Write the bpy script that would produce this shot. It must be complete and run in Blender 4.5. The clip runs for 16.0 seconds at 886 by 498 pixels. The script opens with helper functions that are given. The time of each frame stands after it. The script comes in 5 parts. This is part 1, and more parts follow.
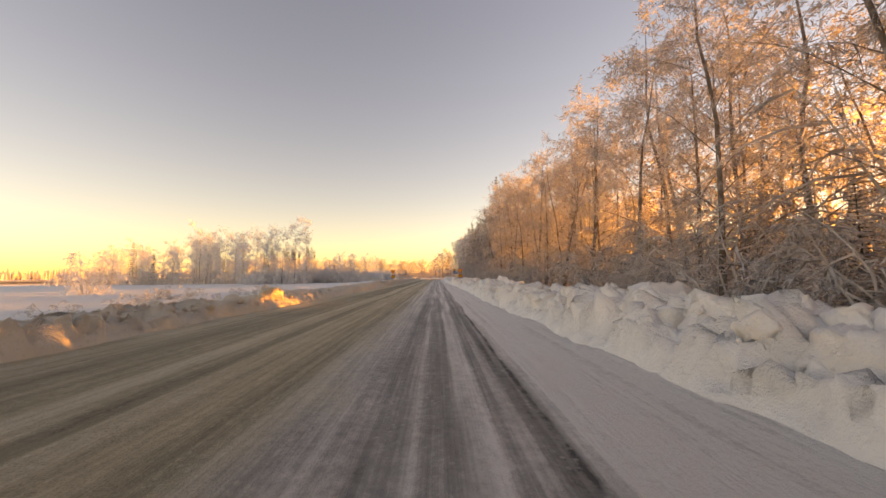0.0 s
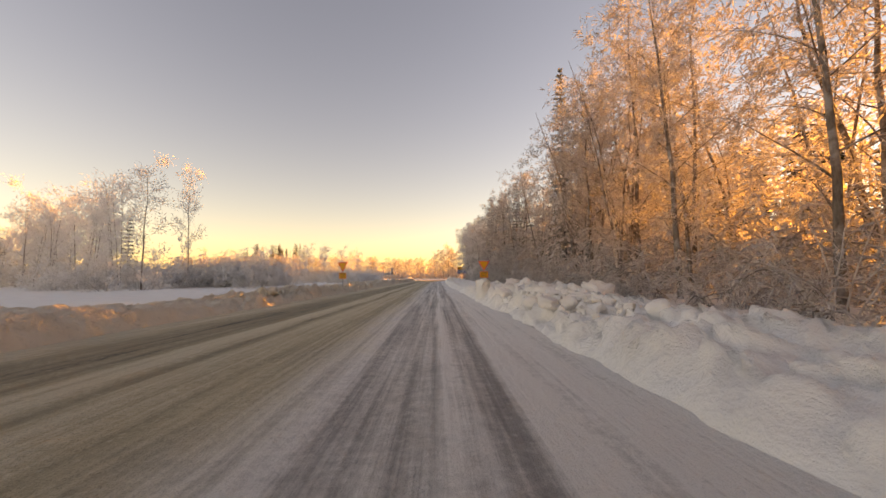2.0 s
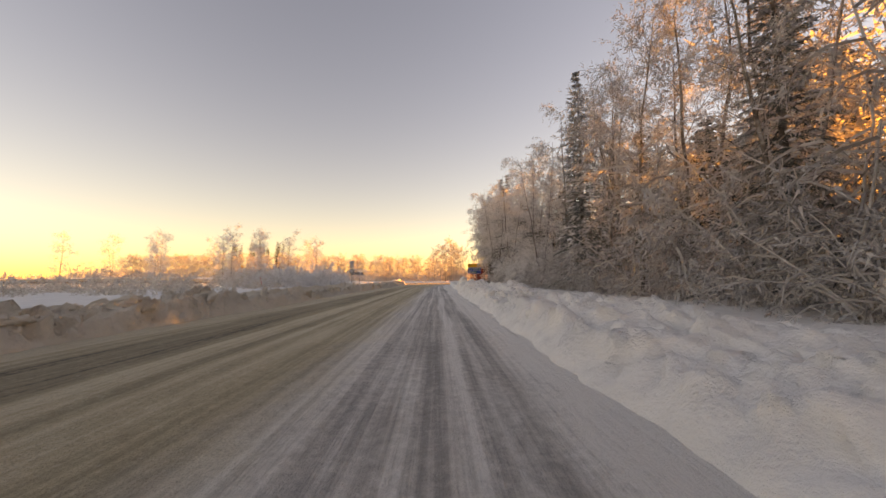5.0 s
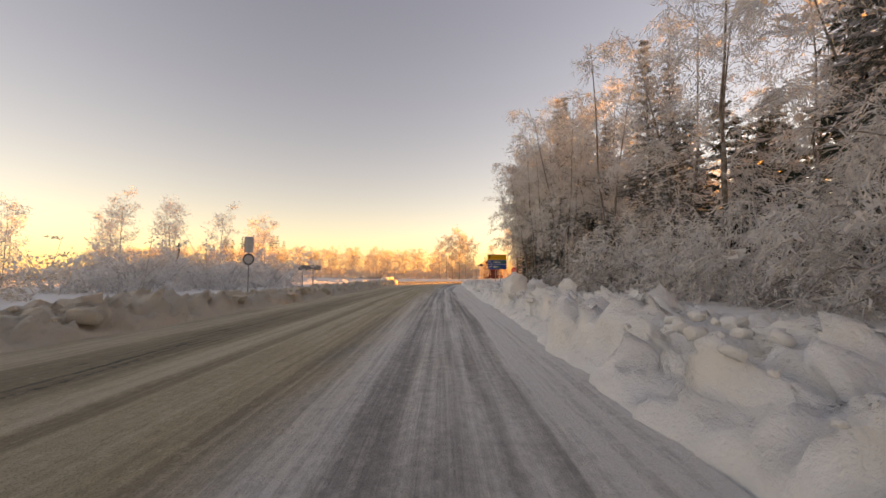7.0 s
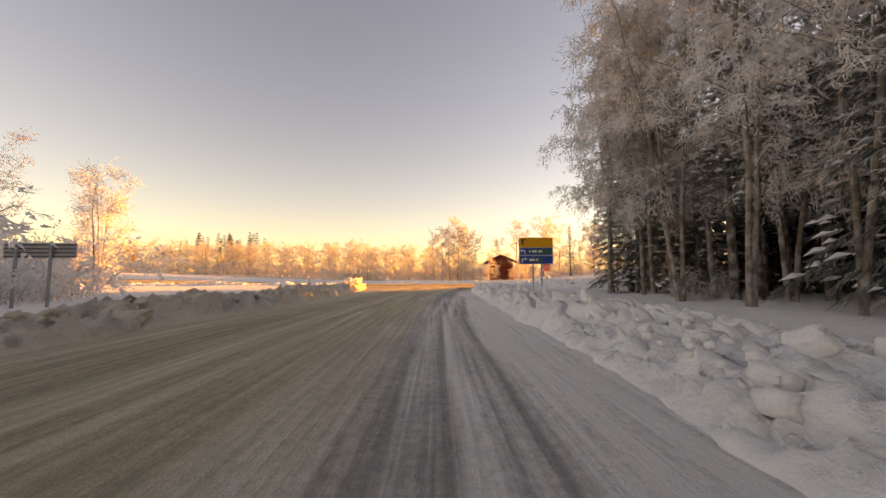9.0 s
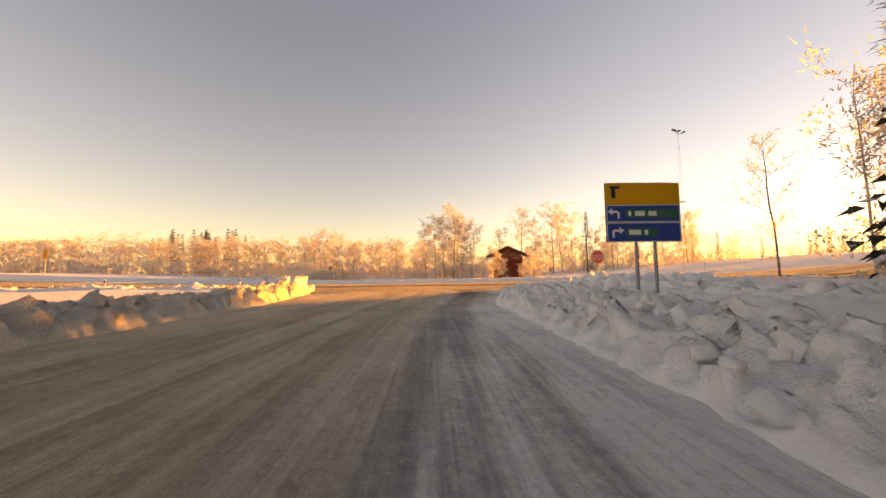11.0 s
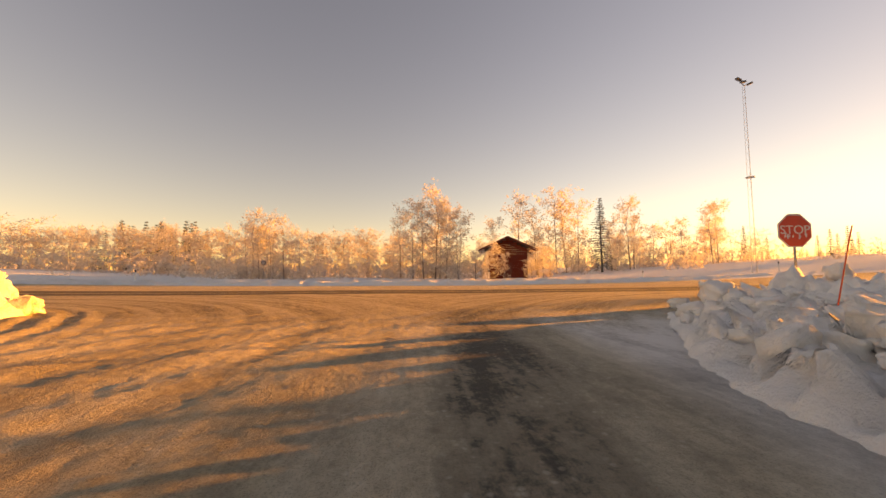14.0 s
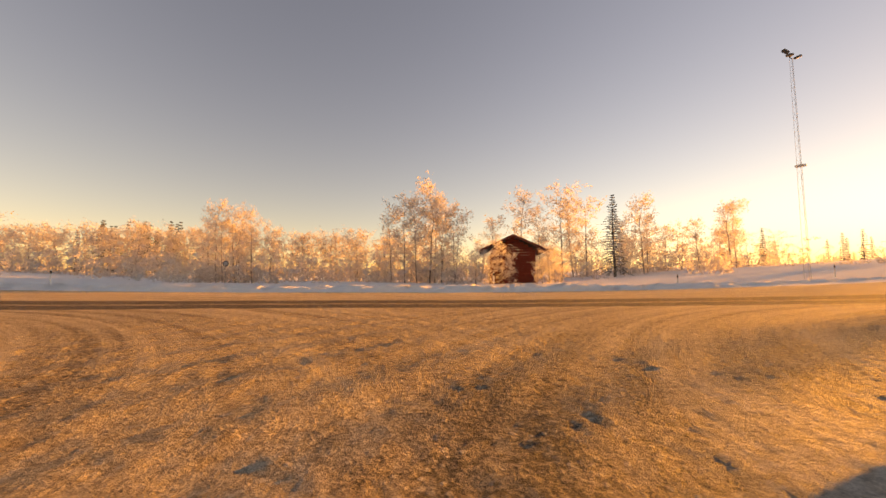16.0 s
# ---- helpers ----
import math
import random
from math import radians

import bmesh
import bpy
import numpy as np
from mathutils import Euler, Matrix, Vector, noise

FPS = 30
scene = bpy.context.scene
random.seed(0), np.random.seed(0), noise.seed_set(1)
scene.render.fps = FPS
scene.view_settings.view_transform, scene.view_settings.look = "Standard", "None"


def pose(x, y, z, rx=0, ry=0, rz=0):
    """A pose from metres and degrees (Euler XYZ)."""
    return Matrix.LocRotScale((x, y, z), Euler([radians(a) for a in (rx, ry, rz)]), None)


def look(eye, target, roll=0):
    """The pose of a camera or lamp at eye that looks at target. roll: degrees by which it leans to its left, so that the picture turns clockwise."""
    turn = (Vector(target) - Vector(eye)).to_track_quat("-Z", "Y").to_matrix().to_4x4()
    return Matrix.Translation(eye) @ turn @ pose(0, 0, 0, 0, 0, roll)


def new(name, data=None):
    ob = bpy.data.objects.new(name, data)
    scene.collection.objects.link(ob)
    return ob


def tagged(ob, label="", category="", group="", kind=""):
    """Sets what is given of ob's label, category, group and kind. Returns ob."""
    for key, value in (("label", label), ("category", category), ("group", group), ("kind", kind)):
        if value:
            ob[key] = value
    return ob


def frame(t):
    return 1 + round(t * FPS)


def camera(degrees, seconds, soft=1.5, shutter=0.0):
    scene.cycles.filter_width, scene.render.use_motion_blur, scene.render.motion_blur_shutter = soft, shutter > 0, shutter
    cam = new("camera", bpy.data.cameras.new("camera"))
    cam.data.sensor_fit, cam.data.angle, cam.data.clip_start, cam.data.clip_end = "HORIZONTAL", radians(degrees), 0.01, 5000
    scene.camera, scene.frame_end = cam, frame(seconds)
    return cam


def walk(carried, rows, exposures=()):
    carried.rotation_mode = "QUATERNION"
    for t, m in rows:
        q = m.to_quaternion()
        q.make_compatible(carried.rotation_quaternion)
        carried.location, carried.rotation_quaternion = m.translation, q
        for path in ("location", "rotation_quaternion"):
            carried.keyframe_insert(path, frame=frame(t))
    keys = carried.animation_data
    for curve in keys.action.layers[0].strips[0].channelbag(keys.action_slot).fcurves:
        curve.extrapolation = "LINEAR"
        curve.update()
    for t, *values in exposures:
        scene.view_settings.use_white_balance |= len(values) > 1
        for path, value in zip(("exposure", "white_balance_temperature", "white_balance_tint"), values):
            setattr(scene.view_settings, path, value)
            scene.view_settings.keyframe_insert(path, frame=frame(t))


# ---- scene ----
EXPOSURE = [(0, 1.39, 12000, 43), (9.5, 1.43, 12000, 43), (12.3, 1.10, 12800, 45), (14.5, 1.0, 12600, 44), (16, 0.96, 11600, 43)]
cam = camera(101, 16.0)
PATH = [
    (0, pose(-0.069, 20.692, 1.158, 94.293, 0.863, -0.918)),
    (0.5, pose(-0.039, 29.463, 1.068, 94.271, 0.927, -0.864)),
    (1, pose(0.015, 37.739, 1.047, 94.098, 0.824, -0.669)),
    (1.5, pose(0.087, 45.374, 1.059, 93.907, 0.733, -0.667)),
    (2, pose(0.112, 52.407, 1.083, 94.433, 0.435, -0.901)),
    (2.5, pose(0.034, 58.936, 1.092, 94.527, 0.164, -0.977)),
    (3, pose(-0.050, 65.342, 1.070, 94.839, 0.317, -1.086)),
    (3.5, pose(-0.125, 71.774, 1.023, 94.762, 0.452, -1.330)),
    (4, pose(-0.061, 77.817, 1.033, 94.927, 0.515, -1.384)),
    (4.5, pose(0.016, 83.372, 1.047, 94.822, 0.532, -1.181)),
    (6.8, pose(0.004, 109.158, 1.147, 94.439, 0.340, -0.159)),
    (7, pose(-0.001, 111.491, 1.158, 94.307, 0.312, -0.079)),
    (7.5, pose(-0.014, 117.560, 1.189, 94.533, 0.221, -0.375)),
    (8, pose(-0.024, 123.507, 1.198, 94.223, 0.205, -0.548)),
    (8.5, pose(0.006, 128.885, 1.184, 94.153, 0.137, -0.683)),
    (9, pose(0.010, 133.664, 1.161, 94.391, 0.250, -0.872)),
    (9.5, pose(0.064, 137.906, 1.113, 94.448, 0.562, -1.026)),
    (10, pose(0.042, 141.933, 1.078, 94.259, 0.830, -1.141)),
    (12.3, pose(0.769, 156.929, 1.105, 93.373, 0.331, -3.404)),
    (12.5, pose(0.838, 158.199, 1.089, 92.973, 0.263, -3.589)),
    (13, pose(1.067, 161.125, 1.010, 93.242, 0.097, -3.862)),
    (13.5, pose(1.248, 163.487, 0.956, 93.230, 0.335, -4.335)),
    (14, pose(1.401, 165.529, 0.987, 94.003, 0.224, -4.670)),
    (14.5, pose(1.556, 167.380, 1.019, 94.368, 0.090, -4.907)),
    (15, pose(1.688, 169.165, 1.032, 94.274, -0.290, -5.105)),
    (15.5, pose(1.833, 170.796, 1.034, 94.542, -0.272, -5.235)),
    (16, pose(2.002, 172.141, 1.013, 94.584, -0.071, -5.391)),
]
walk(cam, PATH, exposures=EXPOSURE)

# ---------- sky and sun: low winter sun from the right, a little ahead ----------
SUN_TURN, SUN_UP = 19.0, 5.5
world = bpy.data.worlds.new("sky")
scene.world = world
world.use_nodes = True
nt = world.node_tree
sky = nt.nodes.new("ShaderNodeTexSky")
sky.sky_type, sky.sun_disc = "NISHITA", False
sky.sun_elevation, sky.sun_rotation = radians(SUN_UP), radians(90 - SUN_TURN)
sky.air_density, sky.dust_density, sky.ozone_density = 1.0, 0.08, 1.68
nt.links.new(sky.outputs[0], nt.nodes["Background"].inputs[0])
nt.nodes["Background"].inputs[1].default_value = 0.15
sun = new("sun", bpy.data.lights.new("sun", "SUN"))
sun.data.energy, sun.data.angle, sun.data.color = 9.0, radians(0.5), (1.0, 0.52, 0.085)
ca, sa, cu, su = (math.cos(radians(SUN_TURN)), math.sin(radians(SUN_TURN)), math.cos(radians(SUN_UP)), math.sin(radians(SUN_UP)))
sun.matrix_world = look((400 * ca * cu, 400 * sa * cu, 400 * su), (0, 0, 0))


# ---------- materials ----------
class Nodes:
    """A small helper to write node materials."""

    def __init__(self, name):
        self.mat = bpy.data.materials.new(name)
        self.mat.use_nodes = True
        self.t = self.mat.node_tree
        self.b = self.t.nodes["Principled BSDF"]
        self.out = self.t.nodes["Material Output"]
        self.geo = self.t.nodes.new("ShaderNodeNewGeometry")
        self.pos = self.geo.outputs["Position"]

    def link(self, a, b):
        self.t.links.new(a, b)

    def put(self, socket, value):
        if hasattr(value, "is_output"):
            self.link(value, socket)
        elif isinstance(value, (tuple, list)):
            socket.default_value = (*value, 1.0) if len(value) == 3 and socket.type == "RGBA" else value
        else:
            socket.default_value = value

    def scaled(self, sx, sy, sz, src=None):
        n = self.t.nodes.new("ShaderNodeVectorMath")
        n.operation = "MULTIPLY"
        self.link(src or self.pos, n.inputs[0])
        n.inputs[1].default_value = (sx, sy, sz)
        return n.outputs[0]

    def noise(self, scale, detail=4.0, rough=0.55, vec=None):
        n = self.t.nodes.new("ShaderNodeTexNoise")
        self.link(vec or self.pos, n.inputs["Vector"])
        n.inputs["Scale"].default_value, n.inputs["Detail"].default_value, n.inputs["Roughness"].default_value = scale, detail, rough
        return n.outputs["Fac"]

    def ramp(self, fac, stops, mode="LINEAR"):
        n = self.t.nodes.new("ShaderNodeValToRGB")
        n.color_ramp.interpolation = mode
        while len(n.color_ramp.elements) < len(stops):
            n.color_ramp.elements.new(0.5)
        for e, (p, c) in zip(n.color_ramp.elements, stops):
            e.position = p
            e.color = (c, c, c, 1) if isinstance(c, (int, float)) else (*c, 1)
        self.put(n.inputs[0], fac)
        return n.outputs[0]

    def mix(self, fac, a, b, kind="MIX"):
        n = self.t.nodes.new("ShaderNodeMix")
        n.data_type, n.blend_type = "RGBA", kind
        self.put(n.inputs[0], fac), self.put(n.inputs[6], a), self.put(n.inputs[7], b)
        return n.outputs[2]

    def math(self, op, a, b=0.0, clamp=False):
        n = self.t.nodes.new("ShaderNodeMath")
        n.operation, n.use_clamp = op, clamp
        self.put(n.inputs[0], a), self.put(n.inputs[1], b)
        return n.outputs[0]

    def axes(self):
        n = self.t.nodes.new("ShaderNodeSeparateXYZ")
        self.link(self.pos, n.inputs[0])
        return n.outputs

    def remap(self, v, a, b, c=0.0, d=1.0):
        n = self.t.nodes.new("ShaderNodeMapRange")
        n.interpolation_type = "SMOOTHSTEP"
        self.put(n.inputs[0], v)
        for k, x in enumerate((a, b, c, d)):
            n.inputs[1 + k].default_value = x
        return n.outputs[0]

    def bump(self, height, strength, distance):
        n = self.t.nodes.new("ShaderNodeBump")
        n.inputs["Strength"].default_value, n.inputs["Distance"].default_value = strength, distance
        self.put(n.inputs["Height"], height)
        self.link(n.outputs[0], self.b.inputs["Normal"])

    def done(self, colour, rough=0.7, metal=0.0, spec=0.3):
        self.put(self.b.inputs["Base Color"], colour)
        self.put(self.b.inputs["Roughness"], rough)
        self.put(self.b.inputs["Metallic"], metal)
        self.b.inputs["Specular IOR Level"].default_value = spec
        return self.mat

    def island(self):
        return self.geo.outputs["Random Per Island"]


def snow_material(name, dirt=0.0, tint=(0.84, 0.84, 0.86)):
    n = Nodes(name)
    big, mid, fine = n.noise(0.35, 3), n.noise(2.3, 5), n.noise(28, 4)
    base = n.mix(n.ramp(mid, [(0.3, 0.0), (0.75, 1.0)]), tint, tuple(c * 0.9 for c in tint))
    if dirt:
        fleck = n.math("MULTIPLY", n.ramp(n.noise(7.0, 6, 0.7), [(0.55, 0.0), (0.72, 1.0)]), n.ramp(big, [(0.35, 0.2), (0.65, 1.0)]))
        base = n.mix(n.math("MULTIPLY", fleck, dirt), base, (0.30, 0.25, 0.19))
        base = n.mix(n.math("MULTIPLY", n.ramp(big, [(0.4, 0.0), (0.7, 1.0)]), dirt * 0.5), base, (0.62, 0.56, 0.47))
    n.bump(n.math("ADD", n.math("MULTIPLY", n.noise(5.5, 8, 0.72), 1.0), n.math("MULTIPLY", fine, 0.32)), 0.7, 0.08 + 0.12 * min(dirt, 0.6))
    return n.done(base, 0.75, 0.0, 0.2)


def road_material():
    """Packed snow over asphalt with long wheel tracks; sanded and brownish towards the crossing."""
    n = Nodes("packed_snow_road")
    x, y, z = n.axes()
    streak = n.noise(1.0, 5, 0.6, n.scaled(2.6, 0.07, 0))
    thread = n.ramp(n.noise(1.0, 4, 0.65, n.scaled(7.5, 0.10, 0)), [(0.38, 0.0), (0.62, 1.0)])
    patch = n.noise(0.75, 6, 0.7, n.scaled(1.5, 0.7, 1))
    crumb = n.noise(9.0, 7, 0.75, n.scaled(1.0, 0.8, 1))
    grit = n.noise(70.0, 3, 0.7)
    clod = n.noise(11.0, 8, 0.8)
    wob = n.math("MULTIPLY", n.math("SUBTRACT", n.noise(0.12, 2), 0.5), 0.5)
    xx = n.math("ADD", x, n.math("ADD", wob, n.math("MULTIPLY", n.math("SUBTRACT", crumb, 0.5), 0.07)))
    xx = n.math("SUBTRACT", xx, n.math("ADD", n.remap(y, 138.0, 168.0, 0.0, 1.35), n.remap(y, 160.0, 172.0, 0.0, 1.4)))
    u = n.remap(xx, -7.0, 3.0)
    n.t.nodes[-1].interpolation_type = "LINEAR"
    # how bare each lane strip is worn, across the road
    lane = n.ramp(u, [(0.0, 0.10), (0.10, 0.15), (0.14, 0.40), (0.175, 0.74), (0.27, 0.80), (0.305, 0.62), (0.32, 0.10), (0.37, 0.18), (0.384, 0.98), (0.402, 0.92),
                      (0.415, 0.28), (0.47, 0.32), (0.49, 0.62), (0.53, 0.68), (0.555, 0.48), (0.58, 0.28), (0.61, 0.30), (0.628, 0.55), (0.655, 0.70), (0.672, 0.40),
                      (0.69, 0.64), (0.705, 0.62), (0.714, 0.22), (0.73, 0.26), (0.738, 0.62), (0.755, 0.50), (0.768, 0.74), (0.78, 0.5), (0.79, 0.10), (0.82, 0.04), (1.0, 0.0)])
    fresh = n.ramp(n.remap(y, 0.0, 180.0), [(0.0, 1.0), (0.19, 1.0), (0.24, 0.66), (0.80, 0.74), (0.87, 1.0), (1.0, 1.05)])
    n.t.nodes[-2].interpolation_type = "LINEAR"
    fresh = n.math("MAXIMUM", fresh, n.remap(xx, -3.0, -3.6))
    lane = n.math("MULTIPLY", lane, fresh)
    cover = n.ramp(n.remap(y, 0.0, 180.0), [(0.0, 0.5), (0.22, 0.5), (0.32, 0.05), (0.66, 0.1), (0.78, 0.6), (1.0, 0.7)])
    n.t.nodes[-2].interpolation_type = "LINEAR"
    cover = n.math("MULTIPLY", cover, n.remap(xx, -0.65, -1.2))
    lane = n.math("SUBTRACT", lane, n.math("MULTIPLY", cover, n.math("SUBTRACT", lane, 0.40)))
    worn = n.math("MULTIPLY", n.remap(y, 146.0, 160.0, 0.0, 0.75), n.math("MULTIPLY", n.remap(xx, -0.95, -0.60), n.remap(xx, 0.50, 0.15)))
    lane = n.math("SUBTRACT", lane, n.math("MULTIPLY", worn, n.math("SUBTRACT", lane, 0.66)))
    drift = n.math("MULTIPLY", n.remap(y, 146.0, 158.0, 0.0, 0.85), n.remap(xx, 0.20, 0.48))
    lane = n.math("SUBTRACT", lane, n.math("MULTIPLY", drift, n.math("SUBTRACT", lane, 0.12)))
    near = n.remap(y, 146.0, 162.0, 1.0, 0.35)
    wear = n.math("ADD", lane, n.math("MULTIPLY", n.math("MULTIPLY", n.math("SUBTRACT", streak, 0.5), 0.60), near))
    wear = n.math("ADD", wear, n.math("MULTIPLY", n.math("SUBTRACT", patch, 0.5), n.remap(y, 146.0, 162.0, 0.0, 0.7)))
    wear = n.math("ADD", wear, n.math("MULTIPLY", n.math("SUBTRACT", patch, 0.5), 0.60))
    wear = n.math("ADD", wear, n.math("MULTIPLY", n.math("MULTIPLY", n.math("SUBTRACT", thread, 0.5), 0.30), near))
    wear = n.math("ADD", wear, n.math("MULTIPLY", n.math("SUBTRACT", crumb, 0.5), 0.70))
    wear = n.math("ADD", wear, n.math("MULTIPLY", n.math("SUBTRACT", clod, 0.5), 0.45))
    # a crumbled rut at the lane's edge along the first stretch
    rut = n.math("MULTIPLY", n.ramp(n.remap(xx, 0.45, 1.15), [(0.0, 0.0), (0.40, 0.0), (0.52, 1.0), (0.60, 0.0), (0.68, -0.0), (1.0, 0.0)]), n.remap(y, 40.0, 30.0))
    wear = n.math("ADD", wear, n.math("MULTIPLY", n.math("MULTIPLY", rut, n.ramp(n.noise(2.2, 4), [(0.35, 0.1), (0.6, 1.0)])), 0.6))
    # the crossing: tracks run the other way, over sanded ice
    cstreak = n.noise(1.0, 5, 0.6, n.scaled(0.05, 1.4, 0))
    cthread = n.noise(1.0, 4, 0.65, n.scaled(0.35, 5.0, 0))
    v = n.remap(n.math("ADD", y, n.math("MULTIPLY", n.math("SUBTRACT", crumb, 0.5), 0.5)), 174.0, 204.0)
    n.t.nodes[-1].interpolation_type = "LINEAR"
    clane = n.ramp(v, [(0.0, 0.42), (0.25, 0.45), (0.36, 0.42), (0.378, 1.5), (0.412, 1.5), (0.43, 0.55), (0.458, 1.5), (0.495, 1.5), (0.52, 0.40), (0.75, 0.30), (1.0, 0.15)])
    cwear = n.math("ADD", clane, n.math("MULTIPLY", n.math("SUBTRACT", cstreak, 0.5), 0.45))
    cwear = n.math("ADD", cwear, n.math("MULTIPLY", n.math("SUBTRACT", cthread, 0.5), 0.6))
    # arcs left by wheels that turn off to either side
    for cx, cy, k in ((21.0, 166.0, 2.6), (-16.0, 168.0, 2.3)):
        r = n.t.nodes.new("ShaderNodeVectorMath")
        r.operation = "DISTANCE"
        n.link(n.scaled(1, 1, 0), r.inputs[0])
        r.inputs[1].default_value = (cx, cy, 0)
        cv = n.t.nodes.new("ShaderNodeCombineXYZ")
        n.link(n.math("MULTIPLY", r.outputs["Value"], k), cv.inputs[0])
        n.link(n.math("MULTIPLY", y, 0.10), cv.inputs[1])
        arc = n.ramp(n.noise(1.0, 4, 0.65, cv.outputs[0]), [(0.36, 0.0), (0.64, 1.0)])
        cwear = n.math("ADD", cwear, n.math("MULTIPLY", n.math("SUBTRACT", arc, 0.5), n.remap(n.math("MULTIPLY", n.math("SUBTRACT", x, 2.5), 1.0 if cx > 0 else -1.0), -3.0, 4.0, 0.12, 0.62)))
    cwear = n.math("ADD", cwear, n.math("MULTIPLY", n.math("SUBTRACT", n.ramp(clod, [(0.36, 0.0), (0.64, 1.0)]), 0.5), 0.75))
    cwear = n.math("ADD", cwear, n.math("MULTIPLY", n.math("SUBTRACT", n.ramp(n.noise(24.0, 4, 0.7), [(0.38, 0.0), (0.62, 1.0)]), 0.5), 0.60))
    cross = n.remap(n.math("ADD", y, n.math("MULTIPLY", n.math("SUBTRACT", patch, 0.5), 6.0)), 170.5, 176.5)
    mixw = n.t.nodes.new("ShaderNodeMix")
    n.link(cross, mixw.inputs[0]), n.link(wear, mixw.inputs[2]), n.link(cwear, mixw.inputs[3])
    # the stretch before the stop line is worn wide and dark
    wide = n.math("MULTIPLY", n.remap(y, 164.0, 169.0), n.remap(y, 177.5, 174.5))
    wide = n.math("MULTIPLY", wide, n.math("MULTIPLY", n.remap(n.math("ADD", x, n.math("MULTIPLY", n.math("SUBTRACT", patch, 0.5), 2.0)), 1.2, 2.4), n.remap(n.math("ADD", x, n.math("MULTIPLY", n.math("SUBTRACT", crumb, 0.5), 1.5)), 5.0, 3.3)))
    w = n.math("ADD", mixw.outputs[0], n.math("MULTIPLY", wide, 0.36))
    clean = n.ramp(w, [(0.08, (0.86, 0.825, 0.79)), (0.36, (0.60, 0.57, 0.54)), (0.56, (0.40, 0.375, 0.36)), (0.84, (0.25, 0.235, 0.225)), (1.0, (0.12, 0.113, 0.11))])
    sandy = n.ramp(w, [(0.10, (0.70, 0.61, 0.46)), (0.34, (0.57, 0.47, 0.325)), (0.56, (0.43, 0.35, 0.24)), (0.84, (0.29, 0.235, 0.165)), (1.0, (0.10, 0.083, 0.062))])
    left = n.remap(n.math("ADD", xx, n.math("MULTIPLY", n.math("SUBTRACT", patch, 0.5), 1.5)), -0.65, -2.0)
    sanded = n.math("MAXIMUM", n.math("MAXIMUM", left, cross, True), n.math("MULTIPLY", n.math("MULTIPLY", n.remap(y, 157.0, 167.0), n.remap(xx, 1.9, 0.9)), 0.75))
    sanded = n.math("MAXIMUM", sanded, n.math("MULTIPLY", n.remap(y, 118.0, 140.0, 0.0, 0.75), n.remap(xx, -0.4, -1.0)))
    col = n.mix(sanded, clean, sandy)
    col = n.mix(n.math("MULTIPLY", n.ramp(grit, [(0.50, 0.0), (0.68, 1.0)]), n.math("ADD", n.math("MULTIPLY", sanded, 0.45), 0.12)), col, (0.16, 0.13, 0.10))
    vor = n.t.nodes.new("ShaderNodeTexVoronoi")
    n.link(n.pos, vor.inputs["Vector"])
    vor.inputs["Scale"].default_value = 13.0
    crumbs = n.math("MULTIPLY", n.ramp(vor.outputs["Distance"], [(0.16, 1.0), (0.34, 0.0)]), n.ramp(n.noise(3.1, 4, 0.7), [(0.46, 0.0), (0.62, 1.0)]))
    crumbs = n.math("MULTIPLY", crumbs, n.math("ADD", n.math("MULTIPLY", cross, 0.6), 0.3))
    col = n.mix(crumbs, col, n.mix(sanded, (0.80, 0.77, 0.74), (0.80, 0.72, 0.58)))
    h = n.math("ADD", n.math("MULTIPLY", w, -0.6), n.math("ADD", n.math("MULTIPLY", crumb, 0.9), n.math("MULTIPLY", grit, 0.22)))
    h = n.math("ADD", h, n.math("MULTIPLY", clod, n.math("ADD", n.math("MULTIPLY", cross, 1.6), 0.5)))
    h = n.math("ADD", h, n.math("MULTIPLY", crumbs, 0.5))
    n.bump(h, 1.0, 0.09)
    return n.done(col, n.ramp(w, [(0.2, 0.85), (0.8, 0.72)]), 0.0, 0.16)


def frost_material(name, light, dark, share, glow=0.30):
    """Rime-covered twigs: thin, so part of the light passes through."""
    n = Nodes(name)
    drift = n.math("ADD", n.math("MULTIPLY", n.noise(1.6, 3, 0.6), 0.8), n.math("MULTIPLY", n.island(), 0.2))
    pick = n.ramp(drift, [(max(share - 0.14, 0.0), 0.0), (min(share + 0.14, 1.0), 1.0)])
    col = n.mix(pick, dark, light)
    col = n.mix(n.math("MULTIPLY", n.noise(0.35, 2), 0.5), col, tuple(c * 0.8 for c in light))
    d = n.t.nodes.new("ShaderNodeBsdfDiffuse")
    t = n.t.nodes.new("ShaderNodeBsdfTranslucent")
    m = n.t.nodes.new("ShaderNodeMixShader")
    n.link(col, d.inputs[0]), n.link(col, t.inputs[0])
    m.inputs[0].default_value = glow
    n.link(d.outputs[0], m.inputs[1]), n.link(t.outputs[0], m.inputs[2]), n.link(m.outputs[0], n.out.inputs[0])
    return n.mat


def bark_material(name, a, b):
    n = Nodes(name)
    g = n.noise(1.0, 5, 0.7, n.scaled(9, 9, 2.2))
    rime = n.ramp(n.noise(3.0, 4), [(0.46, 0.0), (0.62, 1.0)])
    col = n.mix(n.ramp(g, [(0.35, 0.0), (0.7, 1.0)]), a, b)
    n.bump(g, 0.7, 0.03)
    return n.done(n.mix(n.math("MULTIPLY", rime, 0.42), col, (0.52, 0.51, 0.51)), 0.9, 0.0, 0.1)


